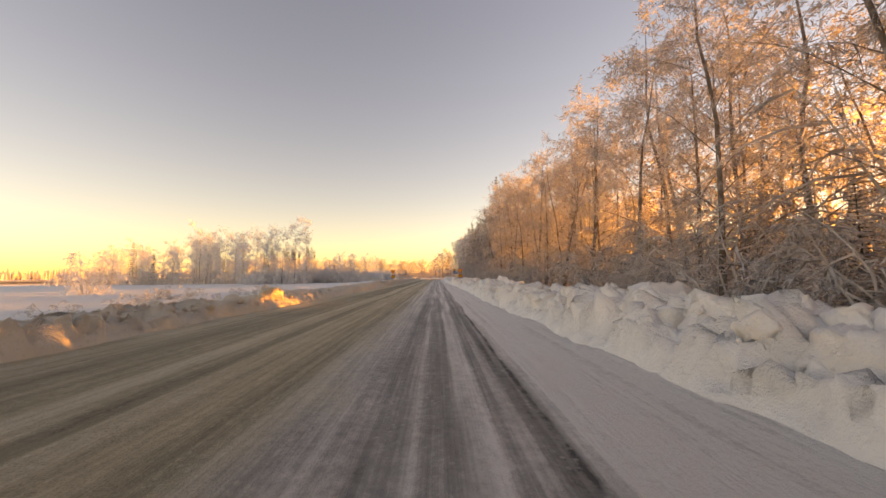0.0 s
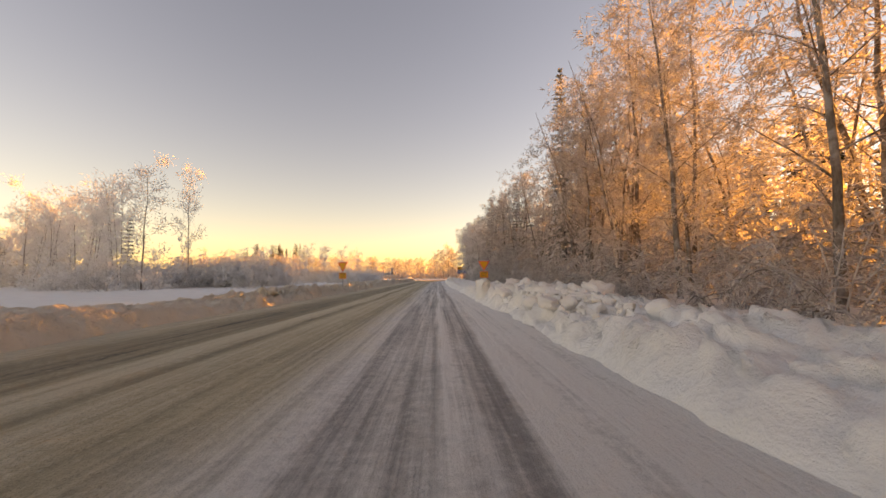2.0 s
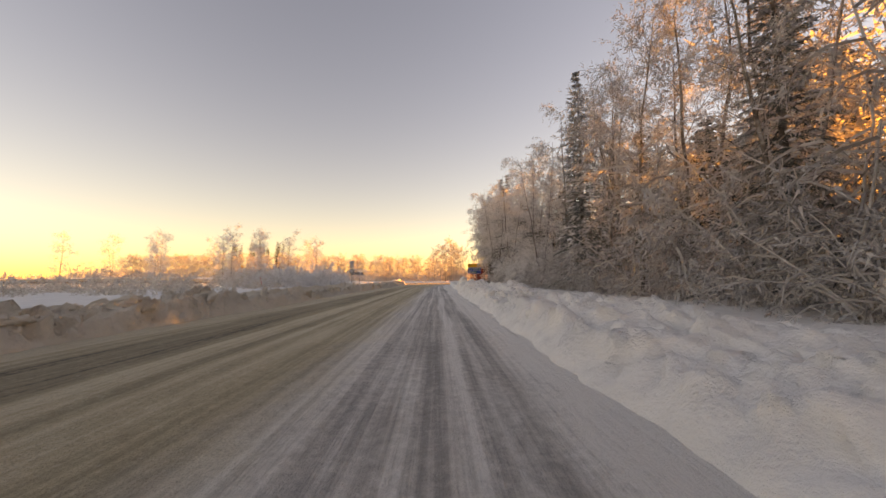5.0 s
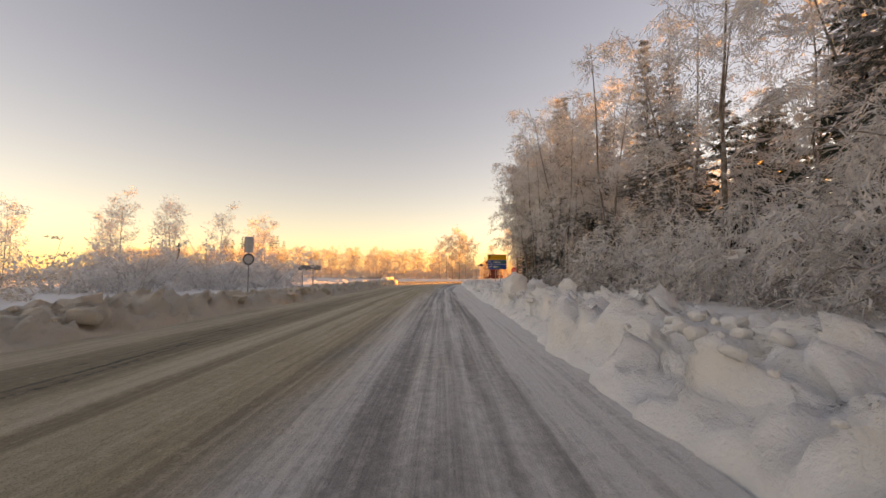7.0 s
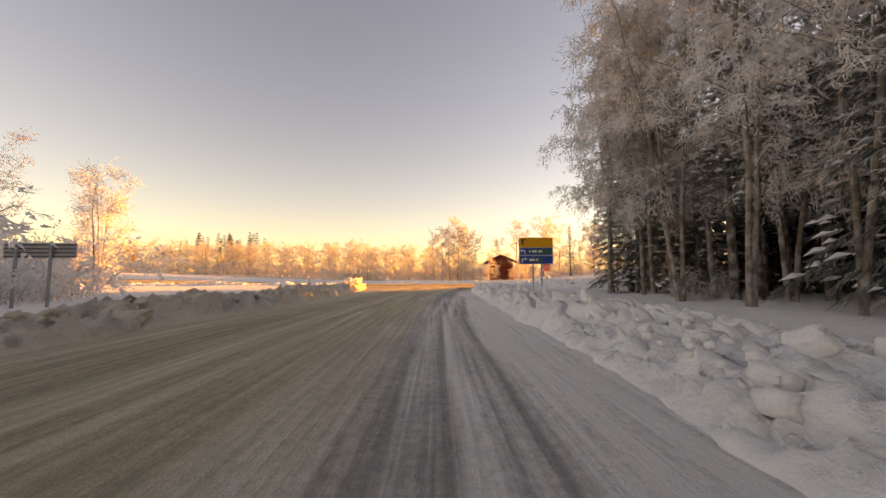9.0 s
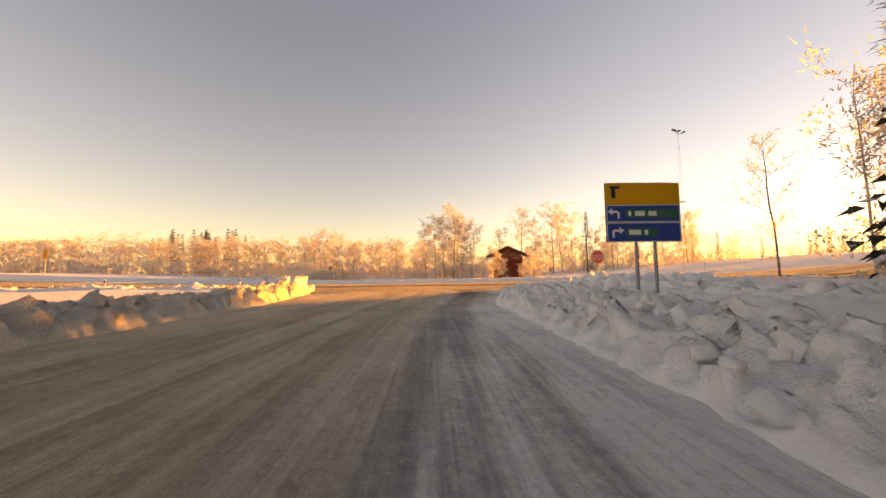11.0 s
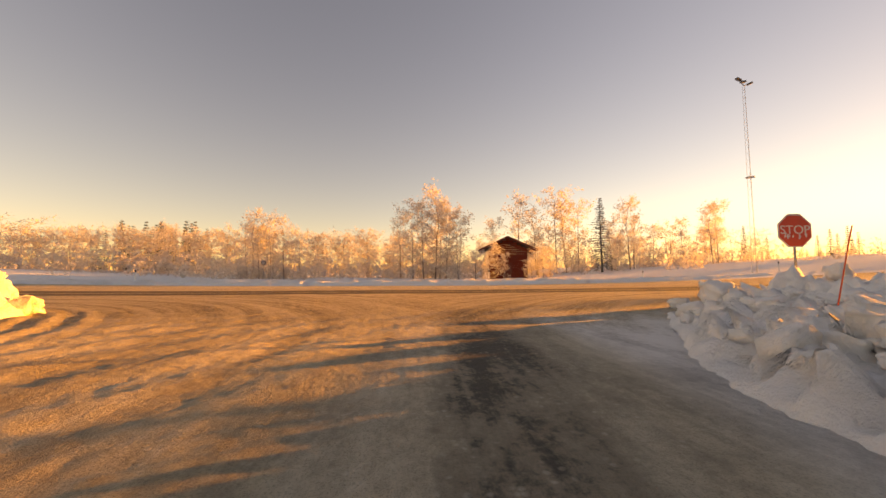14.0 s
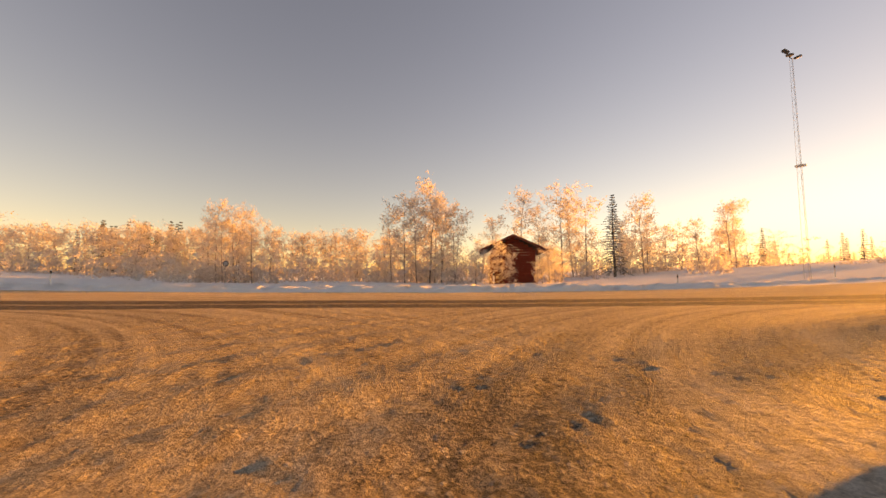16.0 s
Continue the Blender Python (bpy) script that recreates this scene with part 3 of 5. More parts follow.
def birch_meshes(seed, H, spread_r, clear, limbs, tufts, per, width, droop, rise=0.1, stems=1, reach=0.6, subs=6, low=0.30, loose=0.05):
    rng = np.random.default_rng(seed)
    wood, crown = Soup(), Soup()
    S, W, L = [], [], []
    fine = width < 0.045
    for s in range(stems):
        a0 = rng.uniform(0, 6.28)
        lean = (0.03 + 0.10 * (stems > 1)) * rng.uniform(0.5, 1.5)
        hh = H * rng.uniform(0.8, 1.0) if s else H
        k = 9
        t = np.linspace(0, 1, k)
        wig = np.cumsum(rng.normal(size=(k, 2)) * 0.012 * hh, axis=0)
        stem = np.stack([math.cos(a0) * lean * hh * t ** 1.2 + wig[:, 0] * t + 0.15 * s, math.sin(a0) * lean * hh * t ** 1.2 + wig[:, 1] * t, hh * t - 0.15], 1)
        r0 = 0.0068 * hh * (0.75 if stems > 1 else 1)
        wood.tube(stem, r0 * (1 - t) ** 0.8 + 0.012, 7)
        for i in range(limbs):
            f = clear + (0.97 - clear) * ((i + rng.uniform(0, 1)) / limbs) ** 0.85
            base = np.array([np.interp(f, t, stem[:, c]) for c in range(3)])
            az = i * 2.4 + rng.uniform(-0.5, 0.5)
            up = rng.uniform(0.5, 1.1) + 0.5 * f
            shape = math.sin(math.pi * min(max((f - clear) / (1 - clear), 0.02), 0.98) ** 0.75) ** 0.6
            length = spread_r * (low + (1.1 - low) * shape) * rng.uniform(0.7, 1.25)
            d = np.array([math.cos(az), math.sin(az), up])
            limb = bent(base, d / np.linalg.norm(d), length, 5, rise - droop * 0.8, rng)
            rr = max(r0 * (1 - f) * 0.45, 0.010)
            wood.tube(limb if width < 0.1 else limb[[0, 2, 5]], np.linspace(rr, 0.006, 6 if width < 0.1 else 3), 4 if width < 0.05 else 3)
            m = max(int(round(tufts / (stems * limbs * (subs + 2)))), 1)
            for j in range(subs + 2):
                if j < subs:
                    g = rng.uniform(0.12, 1.0)
                    b = np.array([np.interp(g * 5, range(6), limb[:, c]) for c in range(3)])
                    dd = limb[-1] - limb[0]
                    dd = dd / np.linalg.norm(dd) * 0.8 + rng.normal(size=3) * 0.55
                    dd /= np.linalg.norm(dd)
                    axis = bent(b, dd, length * rng.uniform(0.25, 0.55), 3, 0.1 - droop * 1.3, rng, 0.1)
                    if fine:
                        crown.tube(axis[[0, 1, 3]], [0.018, 0.015, 0.006], 3)
                else:
                    axis, dd = limb[[1, 2, 4, 5]], (limb[-1] - limb[0]) / length
                p, q, r = plumes(axis, dd, m, per, reach, droop, width, loose, rng)
                S.append(p), W.append(q), L.append(r)
    crown.slivers(np.concatenate(S), np.concatenate(W), np.concatenate(L), rng)
    return wood, crown


def shrub_meshes(seed, H, R, stems, arms, tufts, per, width, droop=0.35):
    """Arching stems from one root, each arm bowed under its rime."""
    rng = np.random.default_rng(seed)
    wood, crown = Soup(), Soup()
    S, W, L = [], [], []
    fine = width < 0.045
    for i in range(stems):
        az = i * 2.4 + rng.uniform(-0.6, 0.6)
        rad = rng.uniform(0, 0.3) * R
        out = rng.uniform(0.1, 0.8)
        d = np.array([math.cos(az) * out, math.sin(az) * out, 1.0])
        ln = H * rng.uniform(0.6, 1.15)
        stem = bent((math.cos(az) * rad, math.sin(az) * rad, -0.1), d / np.linalg.norm(d), ln, 5, -0.45, rng, 0.1)
        wood.tube(stem if fine else stem[[0, 2, 5]], np.linspace(0.014 + 0.0045 * H, 0.008, 6 if fine else 3), 4 if fine else 3)
        for j in range(arms):
            f = (j + rng.uniform(0.2, 1.0)) / arms
            b = np.array([np.interp((0.08 + 0.92 * f) * 5, range(6), stem[:, c]) for c in range(3)])
            a2 = az + rng.normal() * 1.1
            dd = np.array([math.cos(a2), math.sin(a2), rng.uniform(0.1, 0.9)])
            dd /= np.linalg.norm(dd)
            reach = (0.45 + 0.55 * (1 - f)) * R * rng.uniform(0.5, 1.0)
            axis = bent(b, dd, reach, 3, -1.1 - droop, rng, 0.12)
            if fine:
                crown.tube(axis, [0.022, 0.019, 0.014, 0.006], 3)
            p, q, r = plumes(axis, (axis[-1] - axis[1]) / reach * 1.5, tufts, per, 0.20 + 0.05 * H + 0.9 * width, droop, width, 0.025 + 0.4 * width, rng)
            S.append(p), W.append(q), L.append(r)
    crown.slivers(np.concatenate(S), np.concatenate(W), np.concatenate(L), rng)
    return wood, crown


def spruce_meshes(seed, H, R, bare, whorls, per, sprigs, width):
    rng = np.random.default_rng(seed)
    wood, crown, cap = Soup(), Soup(), Soup()
    t = np.linspace(0, 1, 7)
    wood.tube(np.stack([np.sin(t * 3 + seed) * 0.05, np.cos(t * 2 + seed) * 0.05, H * t - 0.15], 1), 0.0115 * H * (1 - t) + 0.012, 8)
    for i in range(whorls):
        f = bare + (0.985 - bare) * (i + 0.5) / whorls
        reach = R * (1 - f) ** 0.75 / (1 - bare) ** 0.75 * rng.uniform(0.8, 1.1) + 0.12
        for j in range(per):
            az = j * 6.283 / per + i * 1.1 + rng.uniform(-0.3, 0.3)
            ln = reach * rng.uniform(0.6, 1.15)
            d = np.array([math.cos(az), math.sin(az), 0.15 + 0.5 * f])
            br = bent((0, 0, H * f), d / np.linalg.norm(d), ln, 4, -0.95 + 0.7 * f, rng, 0.05)
            if width < 0.2:
                wood.tube(br[[0, 2, 4]], [0.022, 0.014, 0.005], 3)
            m = max(int(sprigs * (0.35 + 0.65 * ln / R)), 6)
            g = rng.uniform(0.12, 1.0, m) * 4
            st = np.stack([np.interp(g, range(5), br[:, c]) for c in range(3)], 1)
            out = (br[-1] - br[0]) / ln
            lat = np.cross(out, (0, 0, 1.0))
            sg = rng.choice([-1.0, 1.0], m)
            ww = out[None, :] * 0.6 + lat[None, :] * sg[:, None] * rng.uniform(0.3, 1.0, m)[:, None] + rng.normal(size=(m, 3)) * 0.18 + np.array([0, 0, -0.38])
            ww[:, 2] -= 0.25
            ww *= (rng.uniform(0.24, 0.58, m) * (0.54 if width < 0.07 else 1.0) * (0.45 + 0.45 * min(ln, 2.0)))[:, None]
            crown.slivers(st, ww, np.full(m, width) * rng.uniform(0.7, 1.5, m), rng)
            # pads of snow that lie along the branch
            if rng.uniform() < 0.85:
                for q in range(4 if width < 0.07 else 2):
                    c = np.array([np.interp(rng.uniform(1.2, 4.0), range(5), br[:, c2]) for c2 in range(3)]) + np.array([0, 0, 0.03])
                    s = rng.uniform(0.07, 0.22) * (0.6 + 0.25 * min(ln, 2.0))
                    a = out * s * rng.uniform(0.8, 1.4)
                    b = lat * s
                    up = np.array([0, 0, s * 0.55])
                    cap.add([c + a, c + b, c - a, c - b, c + up], [(0, 1, 4), (1, 2, 4), (2, 3, 4), (3, 0, 4)])
    return wood, crown, cap


BIRCH_LABEL = "tall birch tree coated white with hoarfrost, fine drooping twigs"
SHRUB_LABEL = "bushy leafless shrub thick with white hoarfrost in deep snow"
SPRUCE_LABEL = "tall dark green spruce tree with snow lying on its branches"


def make_birch(seed, *a, mat=M_FROST, **k):
    w, c = birch_meshes(seed, *a, **k)
    return [("trunk", w.mesh("trunk", M_BIRCH, True)), ("crown", c.mesh("crown", mat))]


def make_shrub(seed, *a, mat=M_FROST, **k):
    w, c = shrub_meshes(seed, *a, **k)
    return [("branchwork", w.mesh("branchwork", M_TWIG, True)), ("crown", c.mesh("crown", mat))]


def make_spruce(seed, *a, mat=M_NEEDLE, **k):
    w, c, s = spruce_meshes(seed, *a, **k)
    return [("trunk", w.mesh("trunk", M_SPRUCE, True)), ("crown", c.mesh("crown", mat)), ("snow_load", s.mesh("snow_load", M_CROWN_SNOW))]


SOFT = dict(reach=0.68, loose=0.085)
BIRCH = [make_birch(11, 16, 3.3, 0.10, 18, 576, 13, 0.032, 0.35, **SOFT), make_birch(12, 15, 3.0, 0.12, 17, 560, 13, 0.032, 0.55, **SOFT), make_birch(13, 16, 3.4, 0.08, 7, 580, 13, 0.032, 0.25, stems=3, **SOFT),
         make_birch(14, 14, 3.0, 0.22, 19, 608, 16, 0.032, 0.85, mat=M_RIME_WOOD, **SOFT), make_birch(15, 15, 3.2, 0.20, 9, 576, 16, 0.031, 0.70, stems=2, mat=M_RIME, **SOFT)]
WIDER = dict(subs=5, reach=0.8, loose=0.10)
BIRCH_MID = [make_birch(16, 16, 3.3, 0.08, 16, 336, 11, 0.051, 0.35, **WIDER), make_birch(17, 15, 3.2, 0.10, 16, 336, 11, 0.051, 0.55, **WIDER), make_birch(18, 16, 3.4, 0.08, 8, 336, 11, 0.051, 0.3, stems=2, **WIDER)]
DENSE = dict(reach=0.95, subs=4, loose=0.20)
BIRCH_FAR = [make_birch(21, 12, 2.5, 0.01, 15, 180, 13, 0.098, 0.12, mat=M_FROST_FAR, low=0.75, **DENSE), make_birch(22, 11, 2.5, 0.01, 8, 192, 13, 0.098, 0.05, stems=2, mat=M_FROST_FAR, low=0.75, **DENSE), make_birch(23, 13, 2.2, 0.01, 15, 180, 13, 0.098, 0.15, mat=M_FROST_FAR, low=0.65, **DENSE)]
BIRCH_FIELD = [make_birch(24, 12, 2.4, 0.01, 14, 252, 11, 0.070, 0.12, mat=M_RIME, low=0.85, **DENSE), make_birch(25, 11, 2.4, 0.01, 8, 288, 10, 0.070, 0.05, stems=2, mat=M_RIME, low=0.85, **DENSE), make_birch(26, 13, 2.0, 0.01, 14, 252, 11, 0.070, 0.15, mat=M_RIME, low=0.8, **DENSE)]
BIRCH_BARE = [make_birch(31, 10, 1.9, 0.20, 13, 208, 8, 0.030, 0.1, mat=M_FROST_FAR, reach=0.5)]
BIRCH_DEEP = [make_birch(81, 12, 2.5, 0.03, 9, 72, 8, 0.13, 0.12, mat=M_FROST_FAR, reach=1.2, subs=2, low=0.6, loose=0.3), make_birch(82, 12, 2.4, 0.03, 9, 72, 8, 0.13, 0.2, mat=M_FROST_FAR, reach=1.2, subs=2, low=0.6, loose=0.3)]
SHRUB = [make_shrub(41, 3.4, 2.0, 11, 7, 4, 12, 0.028), make_shrub(42, 2.6, 1.7, 10, 7, 4, 12, 0.027), make_shrub(43, 4.6, 2.3, 12, 8, 4, 13, 0.028, mat=M_RIME)]
SHRUB_MID = [make_shrub(44, 3.2, 2.0, 9, 5, 4, 7, 0.058, mat=M_RIME), make_shrub(45, 2.6, 1.9, 9, 5, 4, 7, 0.058, mat=M_RIME), make_shrub(46, 4.4, 2.3, 9, 6, 4, 8, 0.056, mat=M_RIME)]
SHRUB_FAR = [make_shrub(51, 3.6, 2.2, 6, 4, 3, 7, 0.13, mat=M_FROST_FAR), make_shrub(52, 5.0, 2.6, 6, 4, 3, 7, 0.14, mat=M_FROST_FAR)]
SPRUCE = [make_spruce(61, 17, 2.5, 0.04, 34, 7, 84, 0.034), make_spruce(62, 15, 2.1, 0.06, 32, 6, 74, 0.040), make_spruce(63, 16, 2.2, 0.26, 22, 6, 50, 0.044)]
SPRUCE_FAR = [make_spruce(71, 13, 2.0, 0.04, 17, 5, 7, 0.32, mat=M_NEEDLE_FAR), make_spruce(72, 12, 1.6, 0.06, 19, 5, 9, 0.28, mat=M_NEEDLE_FAR)]
NATIVE = {id(s): h for lst, hs in ((BIRCH, (16, 15, 16, 14, 15)), (BIRCH_MID, (16, 15, 16)), (SHRUB_MID, (3.2, 2.6, 4.4)), (BIRCH_FAR, (12, 11, 13)), (BIRCH_FIELD, (12, 11, 13)), (BIRCH_BARE, (10,)), (BIRCH_DEEP, (12, 12)), (SHRUB, (3.4, 2.6, 4.6)), (SHRUB_FAR, (3.6, 5.0)), (SPRUCE, (17, 15, 16)), (SPRUCE_FAR, (13, 12))) for s, h in zip(lst, hs)}
RNG = random.Random(7)


def plant(kit, name, label, category, x, y, h, group="", turn=None, wide=1.0, tilt=(0, 0)):
    """One tree of height h, standing in the snow at x, y."""
    s = h / NATIVE[id(kit)]
    ob = tagged(new(name), label, category, group)
    z = terrain(x, y) - 0.05
    ob.matrix_basis = pose(x, y, z, tilt[0], tilt[1], RNG.uniform(0, 360) if turn is None else turn) @ Matrix.Diagonal((s * wide, s * wide, s, 1))
    for pn, me in kit:
        o = tagged(new(pn, me), kind="stuff" if pn == "snow_load" else "")
        o.parent = ob
    return ob


BELTS = {}


def in_belt(kit, x, y, h, group, wide=1.0):
    """One plant of a distant belt, which is built as one tangle at the end."""
    s = h / NATIVE[id(kit)]
    m = pose(x, y, terrain(x, y) - 0.05, 0, 0, RNG.uniform(0, 360)) @ Matrix.Diagonal((s * wide, s * wide, s, 1))
    BELTS.setdefault(group, []).append((kit, m))


def birch(x, y, h, kit=None, group="birches of the roadside wood", **k):
    if kit is not None and (kit is BIRCH_DEEP[0] or kit is BIRCH_DEEP[1]):
        return in_belt(kit, x, y, h, group, **k)
    return plant(kit or RNG.choice(BIRCH[:3] if x < 8.9 else BIRCH_MID), "birch_tree", BIRCH_LABEL, "birch", x, y, h, group, **k)


def spruce(x, y, h, kit=None, group="spruces of the roadside wood", **k):
    return plant(kit or RNG.choice(SPRUCE), "spruce_tree", SPRUCE_LABEL, "spruce", x, y, h, group, **k)


def shrub(x, y, h, kit=None, group="frosted roadside shrubs", **k):
    if kit is SHRUB_FAR[0] or kit is SHRUB_FAR[1]:
        return in_belt(kit, x, y, h, group, **k)
    return plant(kit or RNG.choice(SHRUB[:2] if 0 < x and y < 112 else SHRUB if 0 < x < 8.6 else SHRUB_MID), "frosted_shrub", SHRUB_LABEL, "shrub", x, y, h, group, **k)


def thin(x, y):
    """A thin place in the wood, where a beam of low sun slips through."""
    return abs(y - 38.84 - 0.344 * x) < 2.0


# roadside wood on the right, first stretch: frosted birches over a thick understorey
y = 6.0
while y < 76:
    spots = [(RNG.uniform(7.4, 9.0), y + RNG.uniform(-1, 1), RNG.uniform(8.5, 11)), (RNG.uniform(10.2, 13.5), y + RNG.uniform(-1, 3), RNG.uniform(11.5, 13.5) + 1.5 * smooth(48, 56, y))]
    if RNG.random() < 0.6:
        spots.append((RNG.uniform(15, 20), y + RNG.uniform(-1, 3), RNG.uniform(12, 15)))
    for sx, sy, sh in spots:
        if not thin(sx, sy):
            birch(sx, sy, sh, tilt=(RNG.uniform(-3, 3), RNG.uniform(-4, 2)), wide=1.15)
    y += 3.0
y = 7.0
while y < 77:
    spots = [(RNG.uniform(6.5, 7.5), y, RNG.uniform(1.8, 3.4)), (RNG.uniform(9, 12), y + RNG.uniform(0, 2), RNG.uniform(3.0, 5.0))]
    if RNG.random() < 0.6:
        spots.append((RNG.uniform(14, 18), y + RNG.uniform(0, 2), RNG.uniform(3.5, 5.5)))
    for sx, sy, sh in spots:
        if not thin(sx, sy):
            shrub(sx, sy, sh, wide=RNG.uniform(0.95, 1.25))
    y += 2.7
for i in range(13):
    sx, sy = RNG.uniform(13, 20), 22 + 3.1 * i
    if not thin(sx, sy):
        birch(sx, sy, RNG.uniform(11.5, 14), RNG.choice(BIRCH_MID), wide=1.1)
spruce(9.9, 80.0, 17.4, SPRUCE[0], wide=0.75), spruce(12.6, 82.0, 16.5, SPRUCE[1], wide=0.7)
for bx, by, bh in ((9.4, 76.4, 12.5), (11.6, 77.2, 15.5), (10.6, 72.2, 13), (12.2, 75, 15), (9.2, 73.6, 11.5), (13.6, 71.4, 14.5), (14.8, 74.6, 15.5)):
    birch(bx, by, bh, BIRCH[0] if bh > 13 else BIRCH[2])
for sx, sy, sh in ((9.2, 28.5, 3.2), (7.4, 24.6, 1.7)):
    spruce(sx, sy, sh, SPRUCE[0])

# second stretch: taller mixed wood with spruces
for bx, by, bh in ((13.7, 93.3, 17.6), (16, 97, 18), (11.5, 92.5, 14), (9.5, 95, 11), (8.0, 103, 11.5), (8.2, 117, 12), (9.5, 124, 13), (10.5, 113, 14), (12, 104, 15), (14.5, 110, 16), (8.3, 130, 12.5), (10.5, 136, 13.5), (7.9, 150.4, 11.8), (9.0, 147.5, 13.5), (9.8, 151.5, 13), (8.0, 143, 14), (11, 145, 14.5), (12, 129, 15), (14, 138, 15), (16, 124, 15), (15, 149, 14), (7.6, 134, 13), (18, 117, 16), (20, 131, 16), (19, 144, 15), (9.6, 108, 12.5), (11.8, 101.5, 14), (13, 115, 15), (15.5, 104, 16), (8.8, 98, 11), (9.4, 102, 12.5), (8.5, 106.5, 11.5), (9.2, 113.5, 12.5), (10.8, 96, 13)):
    birch(bx, by, bh, BIRCH[3] if by > 146 else BIRCH[4] if by > 116 else None)
for bx, by, bh, kk in ((18.4, 96.2, 18.5, 0), (10.45, 99.3, 13.2, 1), (8.9, 110.8, 14.0, 1), (9.2, 139.5, 15.0, 1), (10.4, 141.5, 16.2, 1), (11.6, 131.5, 14.5, 1), (12.5, 121, 16, 0), (9.0, 152.4, 9.5, 1), (11.4, 149.5, 12, 1), (12.8, 152.3, 12, 2), (13.4, 146, 14, 2), (12.2, 142.5, 14, 2), (15, 143, 15, 2), (17, 151, 13, 2), (18.5, 147, 14, 2), (9.8, 145.6, 12.5, 2), (14.6, 134, 15, 2), (17, 138, 15, 2)):
    spruce(bx, by, bh, SPRUCE[kk])
for bx, by, bh in ((10.6, 153.5, 11.5), (12.0, 155.0, 12), (13.5, 156.5, 11.5), (11.4, 151.2, 12.5), (14.8, 154.2, 12), (12.8, 152.6, 13), (10.0, 150.6, 12)):
    spruce(bx, by, bh, SPRUCE[1], wide=1.25)
for i in range(8):
    spruce(RNG.uniform(15, 24), 150 + 1.3 * i, RNG.uniform(10, 13), RNG.choice(SPRUCE_FAR), group="trees deeper in the wood", wide=1.5)
for i in range(10):
    birch(RNG.uniform(18, 30), 90 + 2.8 * i, RNG.uniform(13, 16), RNG.choice(BIRCH_MID), wide=1.2)
for i in range(12):
    spruce(RNG.uniform(18, 32), 118 + 3.0 * i, RNG.uniform(13, 16), RNG.choice(SPRUCE_FAR), wide=1.3)
for i in range(17):
    spruce(RNG.uniform(10.8, 22), 136 + 1.05 * i, RNG.uniform(11.5, 14.5), SPRUCE[2], wide=1.1)
for bx, by, bh in ((8.6, 148.8, 12.6), (9.4, 153.4, 10.5), (8.2, 145.8, 13.4), (9.4, 149.5, 13), (8.6, 141, 13.5), (10.2, 147, 14), (9.0, 137.5, 13), (7.9, 139.6, 11)):
    birch(bx, by, bh, BIRCH[3] if by > 146 else BIRCH[4])
y = 88.0
while y < 136:
    shrub(RNG.uniform(7.2, 8.2), y, RNG.uniform(2.2, 3.8), wide=RNG.uniform(0.9, 1.2))
    shrub(RNG.uniform(9, 12), y + RNG.uniform(0, 2), RNG.uniform(3, 5), wide=1.1)
    y += 3.2
for sx, sy, sh in ((8.2, 121, 4.4), (8.0, 124, 4.8), (8.8, 127.5, 4), (8.0, 118, 4.2), (8.5, 131.5, 3), (8.2, 86.5, 2.2), (10.5, 84, 1.8), (9.6, 82.6, 1.6), (8.3, 138, 2.0), (9, 146, 1.4)):
    shrub(sx, sy, sh, SHRUB[2] if sh > 3 else SHRUB[1])

for sx, sy, sh in ((8.9, 91, 5.0), (9.4, 94, 6.2), (8.8, 97, 5.4), (9.2, 100.5, 6.4), (8.7, 104, 5.6), (10.5, 92, 7.0)):
    shrub(sx, sy, sh, SHRUB[0], wide=1.05)

# the depth of the wood behind its edge: mostly hidden rows, added to block the low sun
for i in range(14):
    spruce(RNG.uniform(17, 36), 144 + 1.6 * i, RNG.uniform(10, 13), RNG.choice(SPRUCE_FAR), group="trees deeper in the wood", wide=1.4)
for i in range(20):
    birch(RNG.uniform(32, 42), 2 + 3.2 * i, RNG.uniform(12.5, 14), RNG.choice(BIRCH_DEEP), group="trees deeper in the wood", wide=1.7)
for i in range(36):
    if 19 < i < 23:
        continue
    birch(RNG.uniform(21, 30), 8 + 2.0 * i, RNG.uniform(10.5, 12.5), RNG.choice(BIRCH_DEEP), group="trees deeper in the wood", wide=1.3)
for i in range(30):
    birch(RNG.uniform(24, 34), 84 + 1.7 * i, RNG.uniform(13, 15.5), RNG.choice(BIRCH_DEEP), group="trees deeper in the wood", wide=1.7)
for i in range(52):
    yy = 86 + 84 * i / 51
    spruce(RNG.uniform(30, 50), yy + RNG.uniform(-2, 2), RNG.uniform(13, 16) + 3.5 * smooth(86, 92, yy) + 3.0 * smooth(115, 128, yy) - 4.0 * smooth(158, 166, yy), RNG.choice(SPRUCE_FAR), group="trees deeper in the wood", wide=1.7)

# hidden undergrowth, added to stop sun that slips in between the trunks
for i in range(40):
    shrub(RNG.uniform(23, 31), 80 + 2.2 * i, RNG.uniform(4.0, 6.0), SHRUB_FAR[1], group="undergrowth deep in the wood", wide=1.4)
for i in range(46):
    sx, sy = RNG.uniform(17, 25), 9 + 1.6 * i
    if not thin(sx, sy):
        shrub(sx, sy, RNG.uniform(4.0, 6.5), SHRUB_FAR[1], group="undergrowth deep in the wood", wide=1.3)
for sx, sy, sh in ((15, 86, 4.5), (18, 83, 5), (17, 90, 5), (21, 87, 6), (14, 80, 4), (20, 80, 5.5), (13.5, 89.5, 4)):
    shrub(sx, sy, sh, SHRUB_MID[2], wide=1.2)

